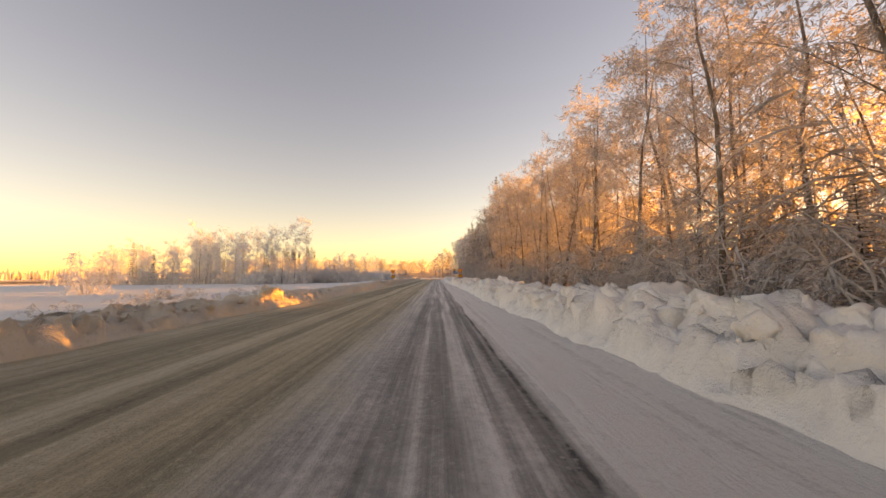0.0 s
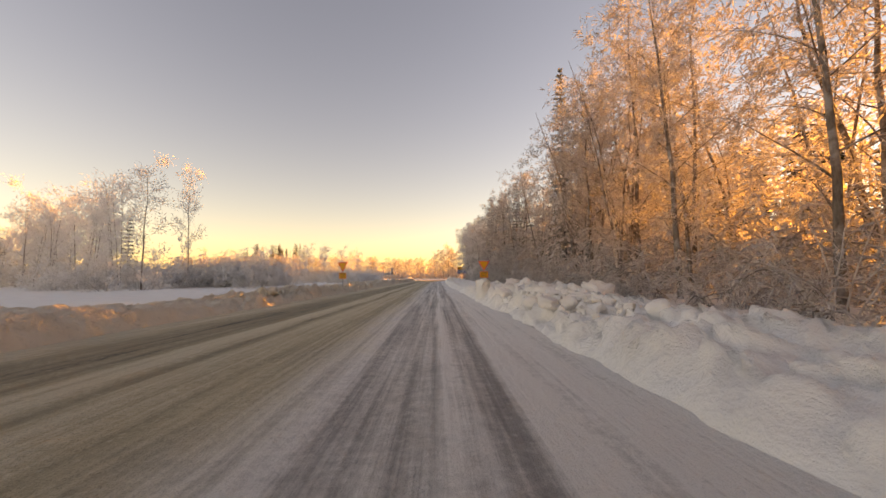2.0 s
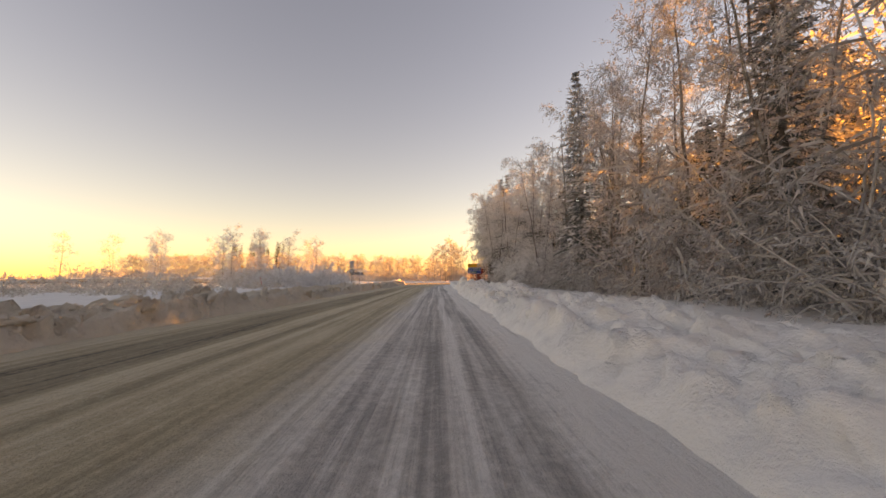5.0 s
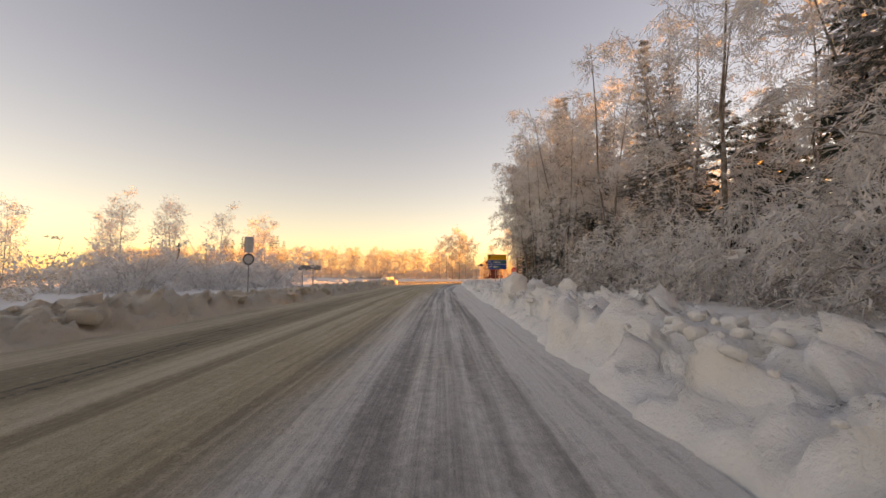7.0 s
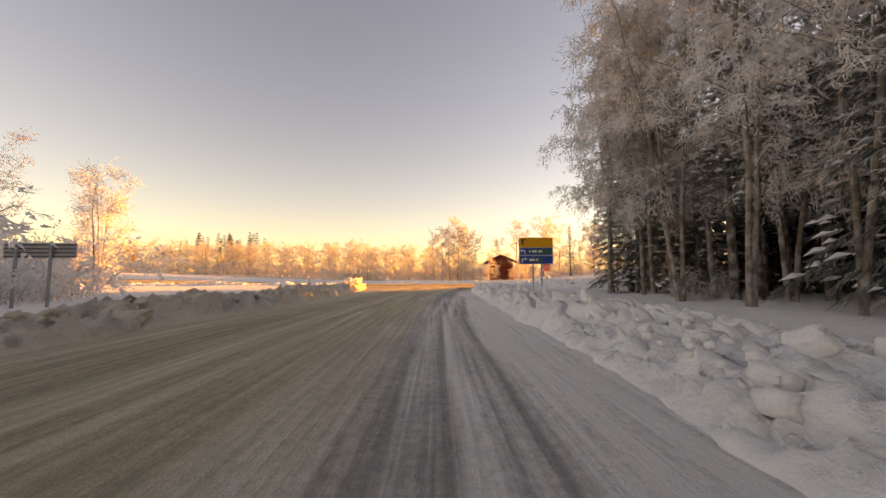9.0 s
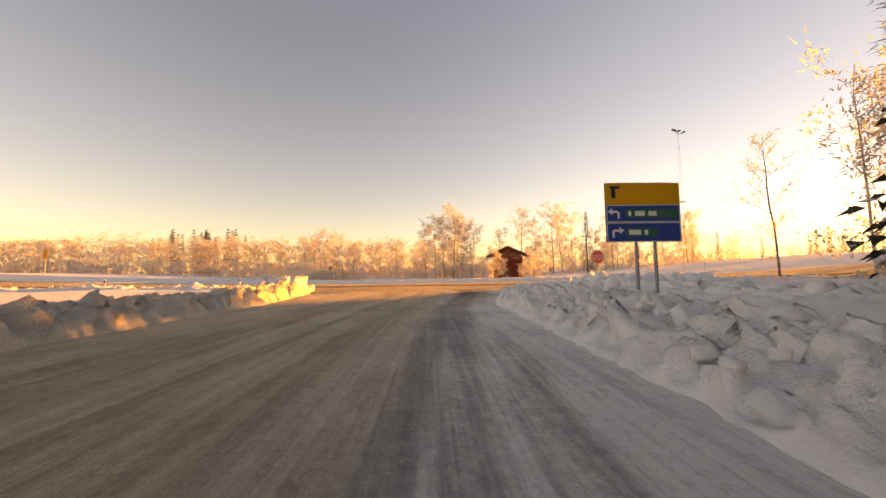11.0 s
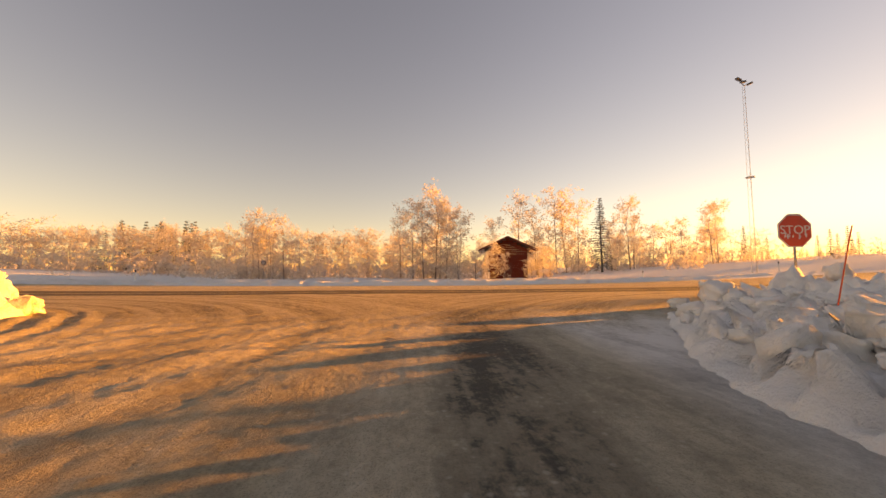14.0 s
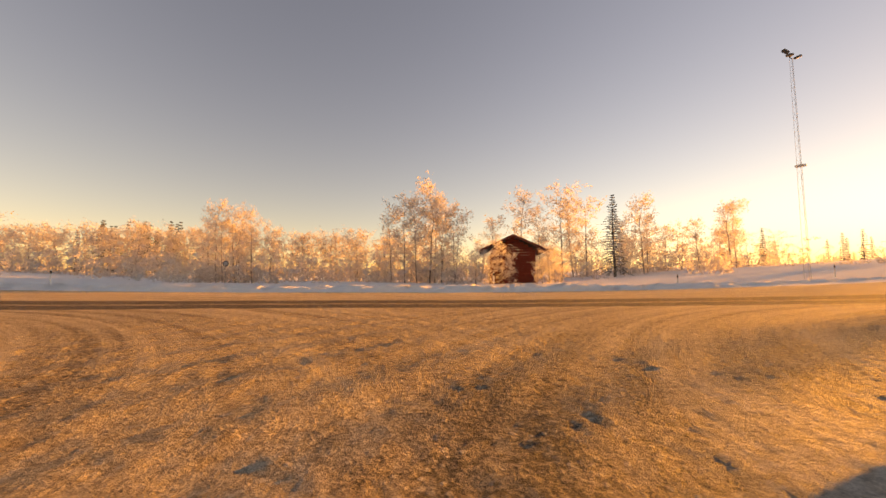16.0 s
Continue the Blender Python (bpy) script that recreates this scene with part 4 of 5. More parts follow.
# trees beyond the wood that shade the road up to the crossing: one bare birch in sight
for bx, by, bh in ((29.2, 178.3, 12.6),):
    birch(bx, by, bh, BIRCH_BARE[0], group="")
# unseen birches, added only to hold the low sun off the road
for i in range(52):
    bx = RNG.uniform(34, 62)
    birch(bx, 165.0 + 0.345 * bx - 18 * (i / 51) ** 1.7, RNG.uniform(11, 14.5) + 4.0 * (i < 36), RNG.choice(BIRCH_DEEP), group="birches beside the crossing", wide=1.5 if i > 35 else 0.9)
# single young spruces up the slope, unseen, added so that long shadows finger across the crossing
for c, tip in ((167.8, -3.4), (168.6, -3.2), (169.3, -2.6), (169.9, -3.0), (172.2, -0.4)):
    sy = 204.0 + RNG.uniform(-1.0, 2.5)
    sx = (sy - c) / 0.3443
    spruce(sx, sy, max((sx - tip) / 0.9455 * 0.0963 - terrain(sx, sy) , 2.0), SPRUCE_FAR[1], group="young spruces beside the crossing", wide=1.2 if c > 169.5 else 1.8)
# two unseen birches, added because round crowns cast a broader shadow tip
for c, tip in ((174.3, 9.6), (175.4, 12.5)):
    sx = (205.0 - c) / 0.3443
    birch(sx, 205.0, (sx - tip) / 0.9455 * 0.0963 - terrain(sx, 205.0) + 0.3, BIRCH_FAR[1], group="young birches beside the crossing", wide=1.25)
# more unseen spruces, added to block the sun
for i in range(10):
    bx = RNG.uniform(30, 60)
    spruce(bx, RNG.uniform(150, 160), RNG.uniform(11, 15), RNG.choice(SPRUCE_FAR), group="spruces beside the crossing")

# woods and scrub across the field on the left
for i in range(44):
    f = i / 43
    birch(-100 + 62 * f + RNG.uniform(-2, 2), 126 - 31 * f + RNG.uniform(-4, 4), RNG.uniform(6.5, 10), RNG.choice(BIRCH_FIELD), group="frosted trees across the field")
for sx, sy, sh in ((-77.5, 115, 11), (-70, 112, 8), (-33, 92, 8)):
    spruce(sx, sy, sh, SPRUCE_FAR[1], group="spruces across the field")
birch(-24.0, 88.2, 11.6, BIRCH_FIELD[2], group="frosted trees across the field", wide=0.62)
for bx, by, bh in ((-24, 82.7, 10.2), (-26.5, 83.6, 8.6), (-28.5, 85.2, 9.4), (-31, 86, 8.4), (-33.5, 88, 9.6), (-36, 89.5, 9.0), (-39, 92, 8.8), (-42, 93, 10.2), (-45, 95.5, 9.4), (-50, 97.4, 11.4), (-48, 99, 10), (-53, 101, 9)):
    birch(bx, by, bh, RNG.choice(BIRCH_FIELD), group="frosted trees across the field", wide=0.9)
for bx, by, bh in ((-24, 160, 8.6), (-22.5, 158, 8.2), (-27, 156, 8.8), (-34, 150, 9), (-36, 151, 8.6), (-30, 152, 9), (-31.5, 154, 9.2), (-45, 149, 8.5), (-48, 152, 8), (-40, 155, 7.5), (-26, 162, 7.5), (-56, 153, 8.5), (-62, 150, 9)):
    birch(bx, by, bh, RNG.choice(BIRCH_FIELD), group="frosted trees across the field")
for i in range(16):
    shrub(-RNG.uniform(22, 32), 80 + 0.8 * i, RNG.uniform(1.8, 3.2), RNG.choice(SHRUB_MID), group="frosted scrub across the field", wide=1.3)
for i in range(60):
    by = RNG.uniform(134, 152)
    bx = -RNG.uniform(15, 18 + 24 * RNG.random())
    shrub(bx, by, RNG.uniform(2.2, 4.2), RNG.choice(SHRUB_MID if bx > -24 else SHRUB_FAR), group="frosted scrub across the field", wide=1.25)
for i in range(30):
    sx = -RNG.uniform(15, 31)
    shrub(sx, 82 + RNG.uniform(0, 6) + 0.35 * (31 + sx), RNG.uniform(2.6, 4.3), SHRUB[2] if sx > -22 else RNG.choice(SHRUB_MID), group="frosted scrub across the field", wide=1.3)
for sx, sy, sh in ((-24, 46, 3.4), (-27, 50, 4), (-21, 90, 3.6), (-16, 84, 3), (-18, 88, 3.4), (-17.5, 147, 4.0), (-19, 150, 4)):
    shrub(sx, sy, sh, SHRUB_MID[2], group="frosted scrub across the field")

for i in range(60):
    shrub(-RNG.uniform(15, 60), RNG.uniform(106, 130), RNG.uniform(1.4, 2.6), SHRUB_FAR[0], group="frosted scrub across the field", wide=1.5)
for i in range(40):
    shrub(-RNG.uniform(34, 70), 96 + 1.1 * i, RNG.uniform(1.6, 3.0), SHRUB_FAR[0], group="frosted scrub across the field", wide=1.4)
for i in range(21):
    shrub(-27.5 + 0.4 * i + RNG.uniform(-0.8, 0.8), 87 + 0.36 * i + RNG.uniform(-1.5, 1.5), RNG.uniform(2.7, 3.5), SHRUB_MID[i % 3], group="frosted scrub across the field", wide=1.25)
for i in range(30):
    f = i / 29
    shrub(-104 + 66 * f + RNG.uniform(-2, 2), 122 - 31 * f + RNG.uniform(-4, 2), RNG.uniform(3, 4.5), SHRUB_FAR[1], group="frosted scrub across the field", wide=1.4)

# the sunlit row beyond the crossing
ROW = "sunlit frosted trees beyond the crossing"
for bx, by, bh in ((-19.4, 215.2, 8.7), (-17.6, 216, 8.2), (-15.4, 214.8, 8.0), (-20.8, 216.5, 7.4), (-13.8, 215.6, 6.4), (-18.4, 214.6, 7.0), (-16.6, 214.4, 6.0), (5.5, 232.4, 16.0), (3.4, 233, 14), (1.4, 231.8, 13.4), (7.6, 234, 13.6), (9.8, 232.8, 11.8), (-0.8, 233, 11.4), (6.5, 236, 14.4), (21.9, 237, 15.9), (17, 235.6, 11), (26.3, 237.5, 13.2), (30.2, 237, 16.2), (33, 238.6, 15), (34.8, 237, 14), (42, 231, 12.8), (44, 233, 10), (39, 232, 9.5), (63, 236, 12), (66, 238, 12.5), (60, 240, 10)):
    birch(bx, by, bh, RNG.choice(BIRCH_FAR), group=ROW, wide=1.0 if bx < -10 else 1.15)
spruce(33.9, 226.2, 13.2, SPRUCE[1], group="", wide=1.35), spruce(74, 240, 8, SPRUCE_FAR[1], group="")
for i in range(46):
    bx = -150 + 145 * i / 45
    birch(bx + RNG.uniform(-2, 2), RNG.uniform(252, 268) - 0.08 * bx, RNG.uniform(9, 12.0), RNG.choice(BIRCH_FAR), group=ROW, wide=1.6)
for i in range(40):
    bx = -120 + 200 * i / 39
    shrub(bx + RNG.uniform(-2, 2), RNG.uniform(236, 256), RNG.uniform(3.5, 6), SHRUB_FAR[1], group=ROW, wide=1.4)
for i in range(36):
    bx = -45 + 120 * i / 29
    shrub(bx + RNG.uniform(-2, 2), RNG.uniform(214, 234), RNG.uniform(2.2, 4.6), RNG.choice(SHRUB_FAR), group=ROW, wide=1.2)
for i in range(64):
    birch(-158 + 2.6 * i + RNG.uniform(-1, 1), RNG.uniform(258, 276), RNG.uniform(9.5, 11.5), RNG.choice(BIRCH_DEEP), group=ROW, wide=2.0)
for i in range(40):
    birch(2 + 2.2 * i + RNG.uniform(-1, 1), RNG.uniform(246, 262), RNG.uniform(5.5, 8.0), RNG.choice(BIRCH_DEEP), group=ROW, wide=1.6)
for i in range(28):
    spruce(-150 + RNG.uniform(-24, 24), 395 + RNG.uniform(-14, 14), RNG.uniform(24, 31), RNG.choice(SPRUCE_FAR), group="distant spruces on the skyline")
for i in range(26):
    bx = RNG.uniform(125, 270)
    spruce(bx, RNG.uniform(262, 300), RNG.uniform(9, 13), RNG.choice(SPRUCE_FAR), group="distant spruces on the skyline")

for i in range(22):
    bx = -8 + 82 * i / 21
    birch(bx + RNG.uniform(-1.5, 1.5), RNG.uniform(238, 256), RNG.uniform(6, 9.5), RNG.choice(BIRCH_FAR), group=ROW, wide=1.5)

for i in range(70):
    shrub(-150 + 2.3 * i, RNG.uniform(240, 256), RNG.uniform(4.5, 7.5), SHRUB_FAR[1], group=ROW, wide=1.5)
for i in range(44):
    bx = -6 + 84 * i / 43
    shrub(bx + RNG.uniform(-1, 1), RNG.uniform(232, 244), RNG.uniform(3.0, 5.5), SHRUB_FAR[1], group=ROW, wide=1.2)
for i in range(9):
    shrub(-22 + 1.1 * i, 214 + RNG.uniform(-1, 1), RNG.uniform(2.2, 4.0), SHRUB_FAR[0], group=ROW, wide=1.1)

# woods along the horizon, too far to tell the trees apart
far = Soup()
frng = np.random.default_rng(5)
for x0, y0, x1, y1, count, lo, hi in ((-420, 520, 380, 540, 2600, 9, 17), (-330, 60, -240, 430, 1500, 7, 12), (240, 360, 520, 520, 900, 10, 16), (-520, -80, -300, 120, 900, 8, 13)):
    f = frng.uniform(0, 1, count)
    st = np.stack([x0 + (x1 - x0) * f + frng.normal(size=count) * 6, y0 + (y1 - y0) * f + frng.normal(size=count) * 9, np.full(count, 0.2)], 1)
    hh = frng.uniform(lo, hi, count) * (0.8 + 0.25 * np.sin(f * 23) + 0.15 * np.sin(f * 61))
    far.slivers(st, np.stack([frng.normal(size=count) * 0.4, frng.normal(size=count) * 0.4, hh], 1), frng.uniform(2.0, 4.5, count), frng)
tagged(new("far_woods", far.mesh("far_woods", M_FROST_FAR)), "belt of hoarfrosted woods along the far horizon", "woods", kind="stuff")

# ---------- loose snow by the road ----------
def lump_mesh(seed):
    rng = random.Random(seed)
    bm = bmesh.new()
    bmesh.ops.create_icosphere(bm, subdivisions=2 if seed > 2 else 3, radius=0.5)
    sx, sy, sz = rng.uniform(0.8, 1.3), rng.uniform(0.7, 1.1), rng.uniform(0.55, 0.85)
    for v in bm.verts:
        c = v.co
        d = 1 + 0.45 * noise.noise(c * 1.7 + Vector((seed, 0, 0))) + 0.22 * noise.noise(c * 4 + Vector((0, seed, 0))) + 0.20 * noise.noise(c * 9 + Vector((0, 0, seed))) + (0.10 * noise.noise(c * 17 + Vector((seed, 0, 0))) if seed < 3 else 0.0)
        for axis in (0, 1, 2):
            c[axis] = max(min(c[axis], 0.34), -0.34)
        v.co = Vector((c.x * sx, c.y * sy, c.z * sz)) * d
    me = bpy.data.meshes.new("snow_lump")
    bm.to_mesh(me)
    bm.free()
    me.materials.append(M_BANK)
    me.polygons.foreach_set("use_smooth", [True] * len(me.polygons))
    return me


LUMPS = [lump_mesh(i) for i in range(7)]
CRUMBS = []


def soiled(me):
    """The same shape in dirty snow."""
    me = me.copy()
    me.materials[0] = M_BANK_DIRTY
    return me


LUMPS_SOILED = [soiled(me) for me in LUMPS]


def lump(x, y, z, size, group):
    if size < 0.23:
        return CRUMBS.append((RNG.choice(LUMPS[3:]), pose(x, y, z, RNG.uniform(-25, 25), RNG.uniform(-25, 25), RNG.uniform(0, 360)) @ Matrix.Diagonal((size, size, size, 1))))
    ob = tagged(new("snow_lump", RNG.choice(LUMPS_SOILED if x < -5 else LUMPS)), "hard sand-stained lump of ploughed snow on the bank" if x < -5 else "hard rounded lump of ploughed snow on the bank", "snow lump", group)
    ob.matrix_basis = pose(x, y, z, RNG.uniform(-25, 25), RNG.uniform(-25, 25), RNG.uniform(0, 360)) @ Matrix.Diagonal((size, size, size, 1))


def scatter(table, side, y0, y1, count, low, high, zscale, group, into=1.6):
    for i in range(count):
        yy = RNG.uniform(y0, y1)
        d = RNG.uniform(0.35, into)
        size = RNG.uniform(low, high)
        top = 0.72 * (right_height if side > 0 else left_height)(0, yy) * ridge(d / 3.0) + 0.42 * smooth(0.2, 3.2, d) * d / 3.0
        lump(along(table, yy) + side * d, yy, top * zscale + 0.1 * size, size, group)


G_R, G_L = "snow lumps beside the wood", "snow lumps beside the oncoming lane"
scatter(ROAD_RIGHT, 1, 18, 48, 40, 0.25, 0.55, 0.9, G_R)
scatter(ROAD_RIGHT, 1, 58, 73, 20, 0.25, 0.55, 0.9, G_R)
scatter(ROAD_RIGHT, 1, 92, 128, 22, 0.23, 0.42, 0.9, G_R)
scatter(ROAD_RIGHT, 1, 126, 158, 30, 0.23, 0.45, 0.9, G_R, 2.4)
scatter(ROAD_RIGHT, 1, 157, 174, 44, 0.24, 0.60, 0.9, G_R, 3.2)
scatter(ROAD_LEFT, -1, 15, 40, 18, 0.25, 0.65, 0.8, G_L)
scatter(ROAD_LEFT, -1, 68, 110, 22, 0.25, 0.70, 0.8, G_L)
scatter(ROAD_LEFT, -1, 110, 174, 40, 0.24, 0.60, 0.8, G_L)
# crumbs at the foot and on the face of the banks
for y0, y1, count, into in ((18, 48, 130, 1.2), (58, 76, 120, 1.3), (100, 130, 230, 1.5), (130, 158, 150, 2.0), (157, 174, 260, 3.5)):
    scatter(ROAD_RIGHT, 1, y0, y1, count, 0.05, 0.229, 1.0, G_R, into)
scatter(ROAD_LEFT, -1, 20, 46, 60, 0.07, 0.229, 1.0, G_L, 1.4)
scatter(ROAD_LEFT, -1, 66, 172, 260, 0.07, 0.229, 1.0, G_L, 1.4)


for mat, label, far_side in ((M_BANK, "small hard crumbs of white snow along the foot of the bank", False), (M_BANK_DIRTY, "small sandy crumbs of snow beside the oncoming lane", True)):
    crumbs = Soup()
    for me, m in CRUMBS:
        if (m.translation.x < -5) is far_side:
            a = np.array(m)
            co = np.empty(len(me.vertices) * 3)
            me.vertices.foreach_get("co", co)
            crumbs.add(co.reshape(-1, 3) @ a[:3, :3].T + a[:3, 3], [tuple(p.vertices) for p in me.polygons])
    tagged(new("snow_crumbs", crumbs.mesh("snow_crumbs", mat, True)), label, "snow crumbs", kind="stuff")


def mound(x, y):
    d = x - along(ROAD_RIGHT, y)
    wx, wy = x + 0.25 * n3(x, y, 1.3, 1.0), y + 0.25 * n3(x, y, 1.5, 4.0)
    rim = smooth(1.6, 3.5, d) * (1 - smooth(11, 15, d)) * smooth(154.5, 157, y) * (1 - smooth(174, 177.5, y)) * (0.5 + 0.5 * smooth(8.5, 11.5, x))
    z = 0.46 + 0.32 * n3(x, y, 0.5, 2.0) + 0.62 * (cobble(wx, wy, 1.15, 2.0) - 0.5) + 0.30 * (cobble(wx, wy, 2.7, 5.0) - 0.5) + 0.10 * (cobble(x, y, 5.5, 8.0) - 0.5) + 0.10 * n3(x, y, 2.4, 5.0)
    return terrain(x, y) - 0.10 - 0.40 * (1 - smooth(2.0, 3.4, d)) + max(z, 0.0) * rim * (0.5 + 0.6 * smooth(168, 174, y))


tagged(grid_mesh("snow_mound", spread((3.2, 13, 110), (13, 22, 60)), spread((154.5, 177.5, 240)), mound, M_BANK, lambda x, y: 1.4 < x - along(ROAD_RIGHT, y) < 15),
       "rough heap of ploughed snow round the direction board", "snow heap")
for i in range(70):
    ly = RNG.uniform(157, 175.5)
    lx = along(ROAD_RIGHT, ly) + RNG.uniform(0.7, 9.0)
    if not (abs(lx - 7.4) < 1.6 and abs(ly - 160.8) < 1.0):
        lump(lx, ly, max(mound(lx, ly), 0.25) + 0.02, RNG.uniform(0.30, 0.75), "boulders of snow on the heap")

# ---------- signs ----------
M_YELLOW = paint("sign_yellow", (0.85, 0.36, 0.012), 0.4)
M_RED = paint("sign_red", (0.88, 0.12, 0.07), 0.4)
M_WHITE = paint("sign_white", (0.78, 0.77, 0.74), 0.45)
M_BLUE = paint("sign_blue", (0.012, 0.06, 0.28), 0.4)
M_GREEN = paint("sign_green", (0.015, 0.13, 0.085), 0.4)
M_BLACK = paint("sign_black", (0.02, 0.02, 0.022), 0.5)
M_ZINC = paint("galvanised_steel", (0.34, 0.34, 0.35), 0.55, 0.2, 0.7)
M_BACK = paint("sign_back_grey", (0.42, 0.41, 0.41), 0.6, 0.2, 0.3)
M_RIB = paint("sign_back_rib", (0.10, 0.095, 0.10), 0.6, 0.2, 0.3)


def ground_at(x, y):
    return terrain(x, y)


def letters(word, size, mat, parent, at, name="lettering", depth=0.004):
    cu = bpy.data.curves.new(name, "FONT")
    cu.body, cu.size, cu.extrude, cu.align_x, cu.align_y = word, size, depth, "CENTER", "CENTER"
    tmp = bpy.data.objects.new(name, cu)
    me = bpy.data.meshes.new_from_object(tmp)
    bpy.data.objects.remove(tmp)
    me.materials.append(mat)
    ob = part(name, me, mat, parent)
    ob.matrix_basis = pose(*at, 90, 0, 0)
    return ob


def rime_on(parent, width, at, seed):
    """A thin lip of snow on a top edge."""
    bm = bmesh.new()
    bmesh.ops.create_grid(bm, x_segments=14, y_segments=3, size=0.5)
    for v in bm.verts:
        e = (1 - abs(v.co.y) * 1.9) * (1 - abs(v.co.x * 2) ** 6)
        v.co = Vector((v.co.x * width, v.co.y * 0.05, 0.03 * e * (1 + 0.8 * noise.noise((v.co.x * 9 + seed, 0, seed))))) + Vector(at)
    return part("snow_cap", bm, M_CROWN_SNOW, parent)


def yield_sign(x, y, turn=0.0):
    root = thing("yield_sign", "yellow give-way sign with red border over a STOP 150 m plate", "road sign", (x, y, ground_at(x, y)), "give-way warning signs", turn=turn)
    bm = bmesh.new()
    rod(bm, 0.03, 0.03, (0, 0.05, -0.1), (0, 0.05, 2.32 - ground_at(x, y)), 12)
    part("post", bm, M_ZINC, root, "grey steel post")
    top, bot, w = 2.34 - ground_at(x, y), 1.57 - ground_at(x, y), 0.45
    tri = part("triangle", plate(rounded([(-w - 0.02, top), (0, bot - 0.03), (w + 0.02, top)], 0.05), 0.02), M_RED, root, "red-bordered triangle")
    part("face", plate(rounded([(-w + 0.115, top - 0.075), (0, bot + 0.12), (w - 0.115, top - 0.075)], 0.02), 0.004), M_YELLOW, tri).location = (0, -0.006, 0)
    part("back", plate(rounded([(-w, top - 0.01), (0, bot), (w, top - 0.01)], 0.05), 0.006), M_BACK, tri).location = (0, 0.022, 0)
    pz = bot - 0.30
    pl = part("plate", plate(rounded([(-0.33, pz + 0.24), (-0.33, pz - 0.24), (0.33, pz - 0.24), (0.33, pz + 0.24)], 0.04), 0.02), M_RED, root, "yellow distance plate")
    part("face", plate(rounded([(-0.305, pz + 0.215), (-0.305, pz - 0.215), (0.305, pz - 0.215), (0.305, pz + 0.215)], 0.03), 0.004), M_YELLOW, pl).location = (0, -0.006, 0)
    letters("STOP", 0.22, M_BLACK, pl, (0, -0.010, pz + 0.10))
    letters("150 m", 0.19, M_BLACK, pl, (0, -0.010, pz - 0.10))
    rime_on(root, 0.9, (0, 0.01, top), x)
    return root


yield_sign(3.74, 80.75)
yield_sign(-7.38, 81.5, turn=-20)


def stop_sign(x, y):
    g = ground_at(x, y)
    root = thing("stop_sign", "red octagonal STOP sign with frosted white letters on a steel post", "road sign", (x, y, g), turn=-6)
    bm = bmesh.new()
    rod(bm, 0.032, 0.032, (0, 0.05, -0.1), (0, 0.05, 2.6 - g), 12)
    part("post", bm, M_ZINC, root)
    cz, r = 2.22 - g, 0.52
    octo = lambda q: [(q * math.cos(math.pi / 8 + k * math.pi / 4), cz + q * math.sin(math.pi / 8 + k * math.pi / 4)) for k in range(8)]
    pl = part("plate", plate(octo(r), 0.02), M_WHITE, root, "white rim")
    part("face", plate(octo(r - 0.035), 0.004), M_RED, pl).location = (0, -0.006, 0)
    part("back", plate(octo(r - 0.01), 0.006), M_BACK, pl).location = (0, 0.022, 0)
    letters("STOP", 0.36, M_WHITE, pl, (0, -0.010, cz + 0.02))
    # rime that clings to the lower strokes
    rng = random.Random(3)
    for k in range(16):
        a = rng.uniform(-0.32, 0.32)
        bm = bmesh.new()
        cuboid(bm, (0.012 + 0.03 * rng.random(), 0.006, rng.uniform(0.03, 0.12)), (a, -0.008, cz - 0.10 - rng.uniform(0, 0.09)), 0.0, Matrix.Rotation(rng.uniform(-0.5, 0.5), 4, "Y"))
        part("frost_streak", bm, M_CROWN_SNOW, pl)
    rime_on(root, 0.40, (0, 0.01, cz + r * math.cos(math.pi / 8)), 4)


stop_sign(12.5, 175.25)


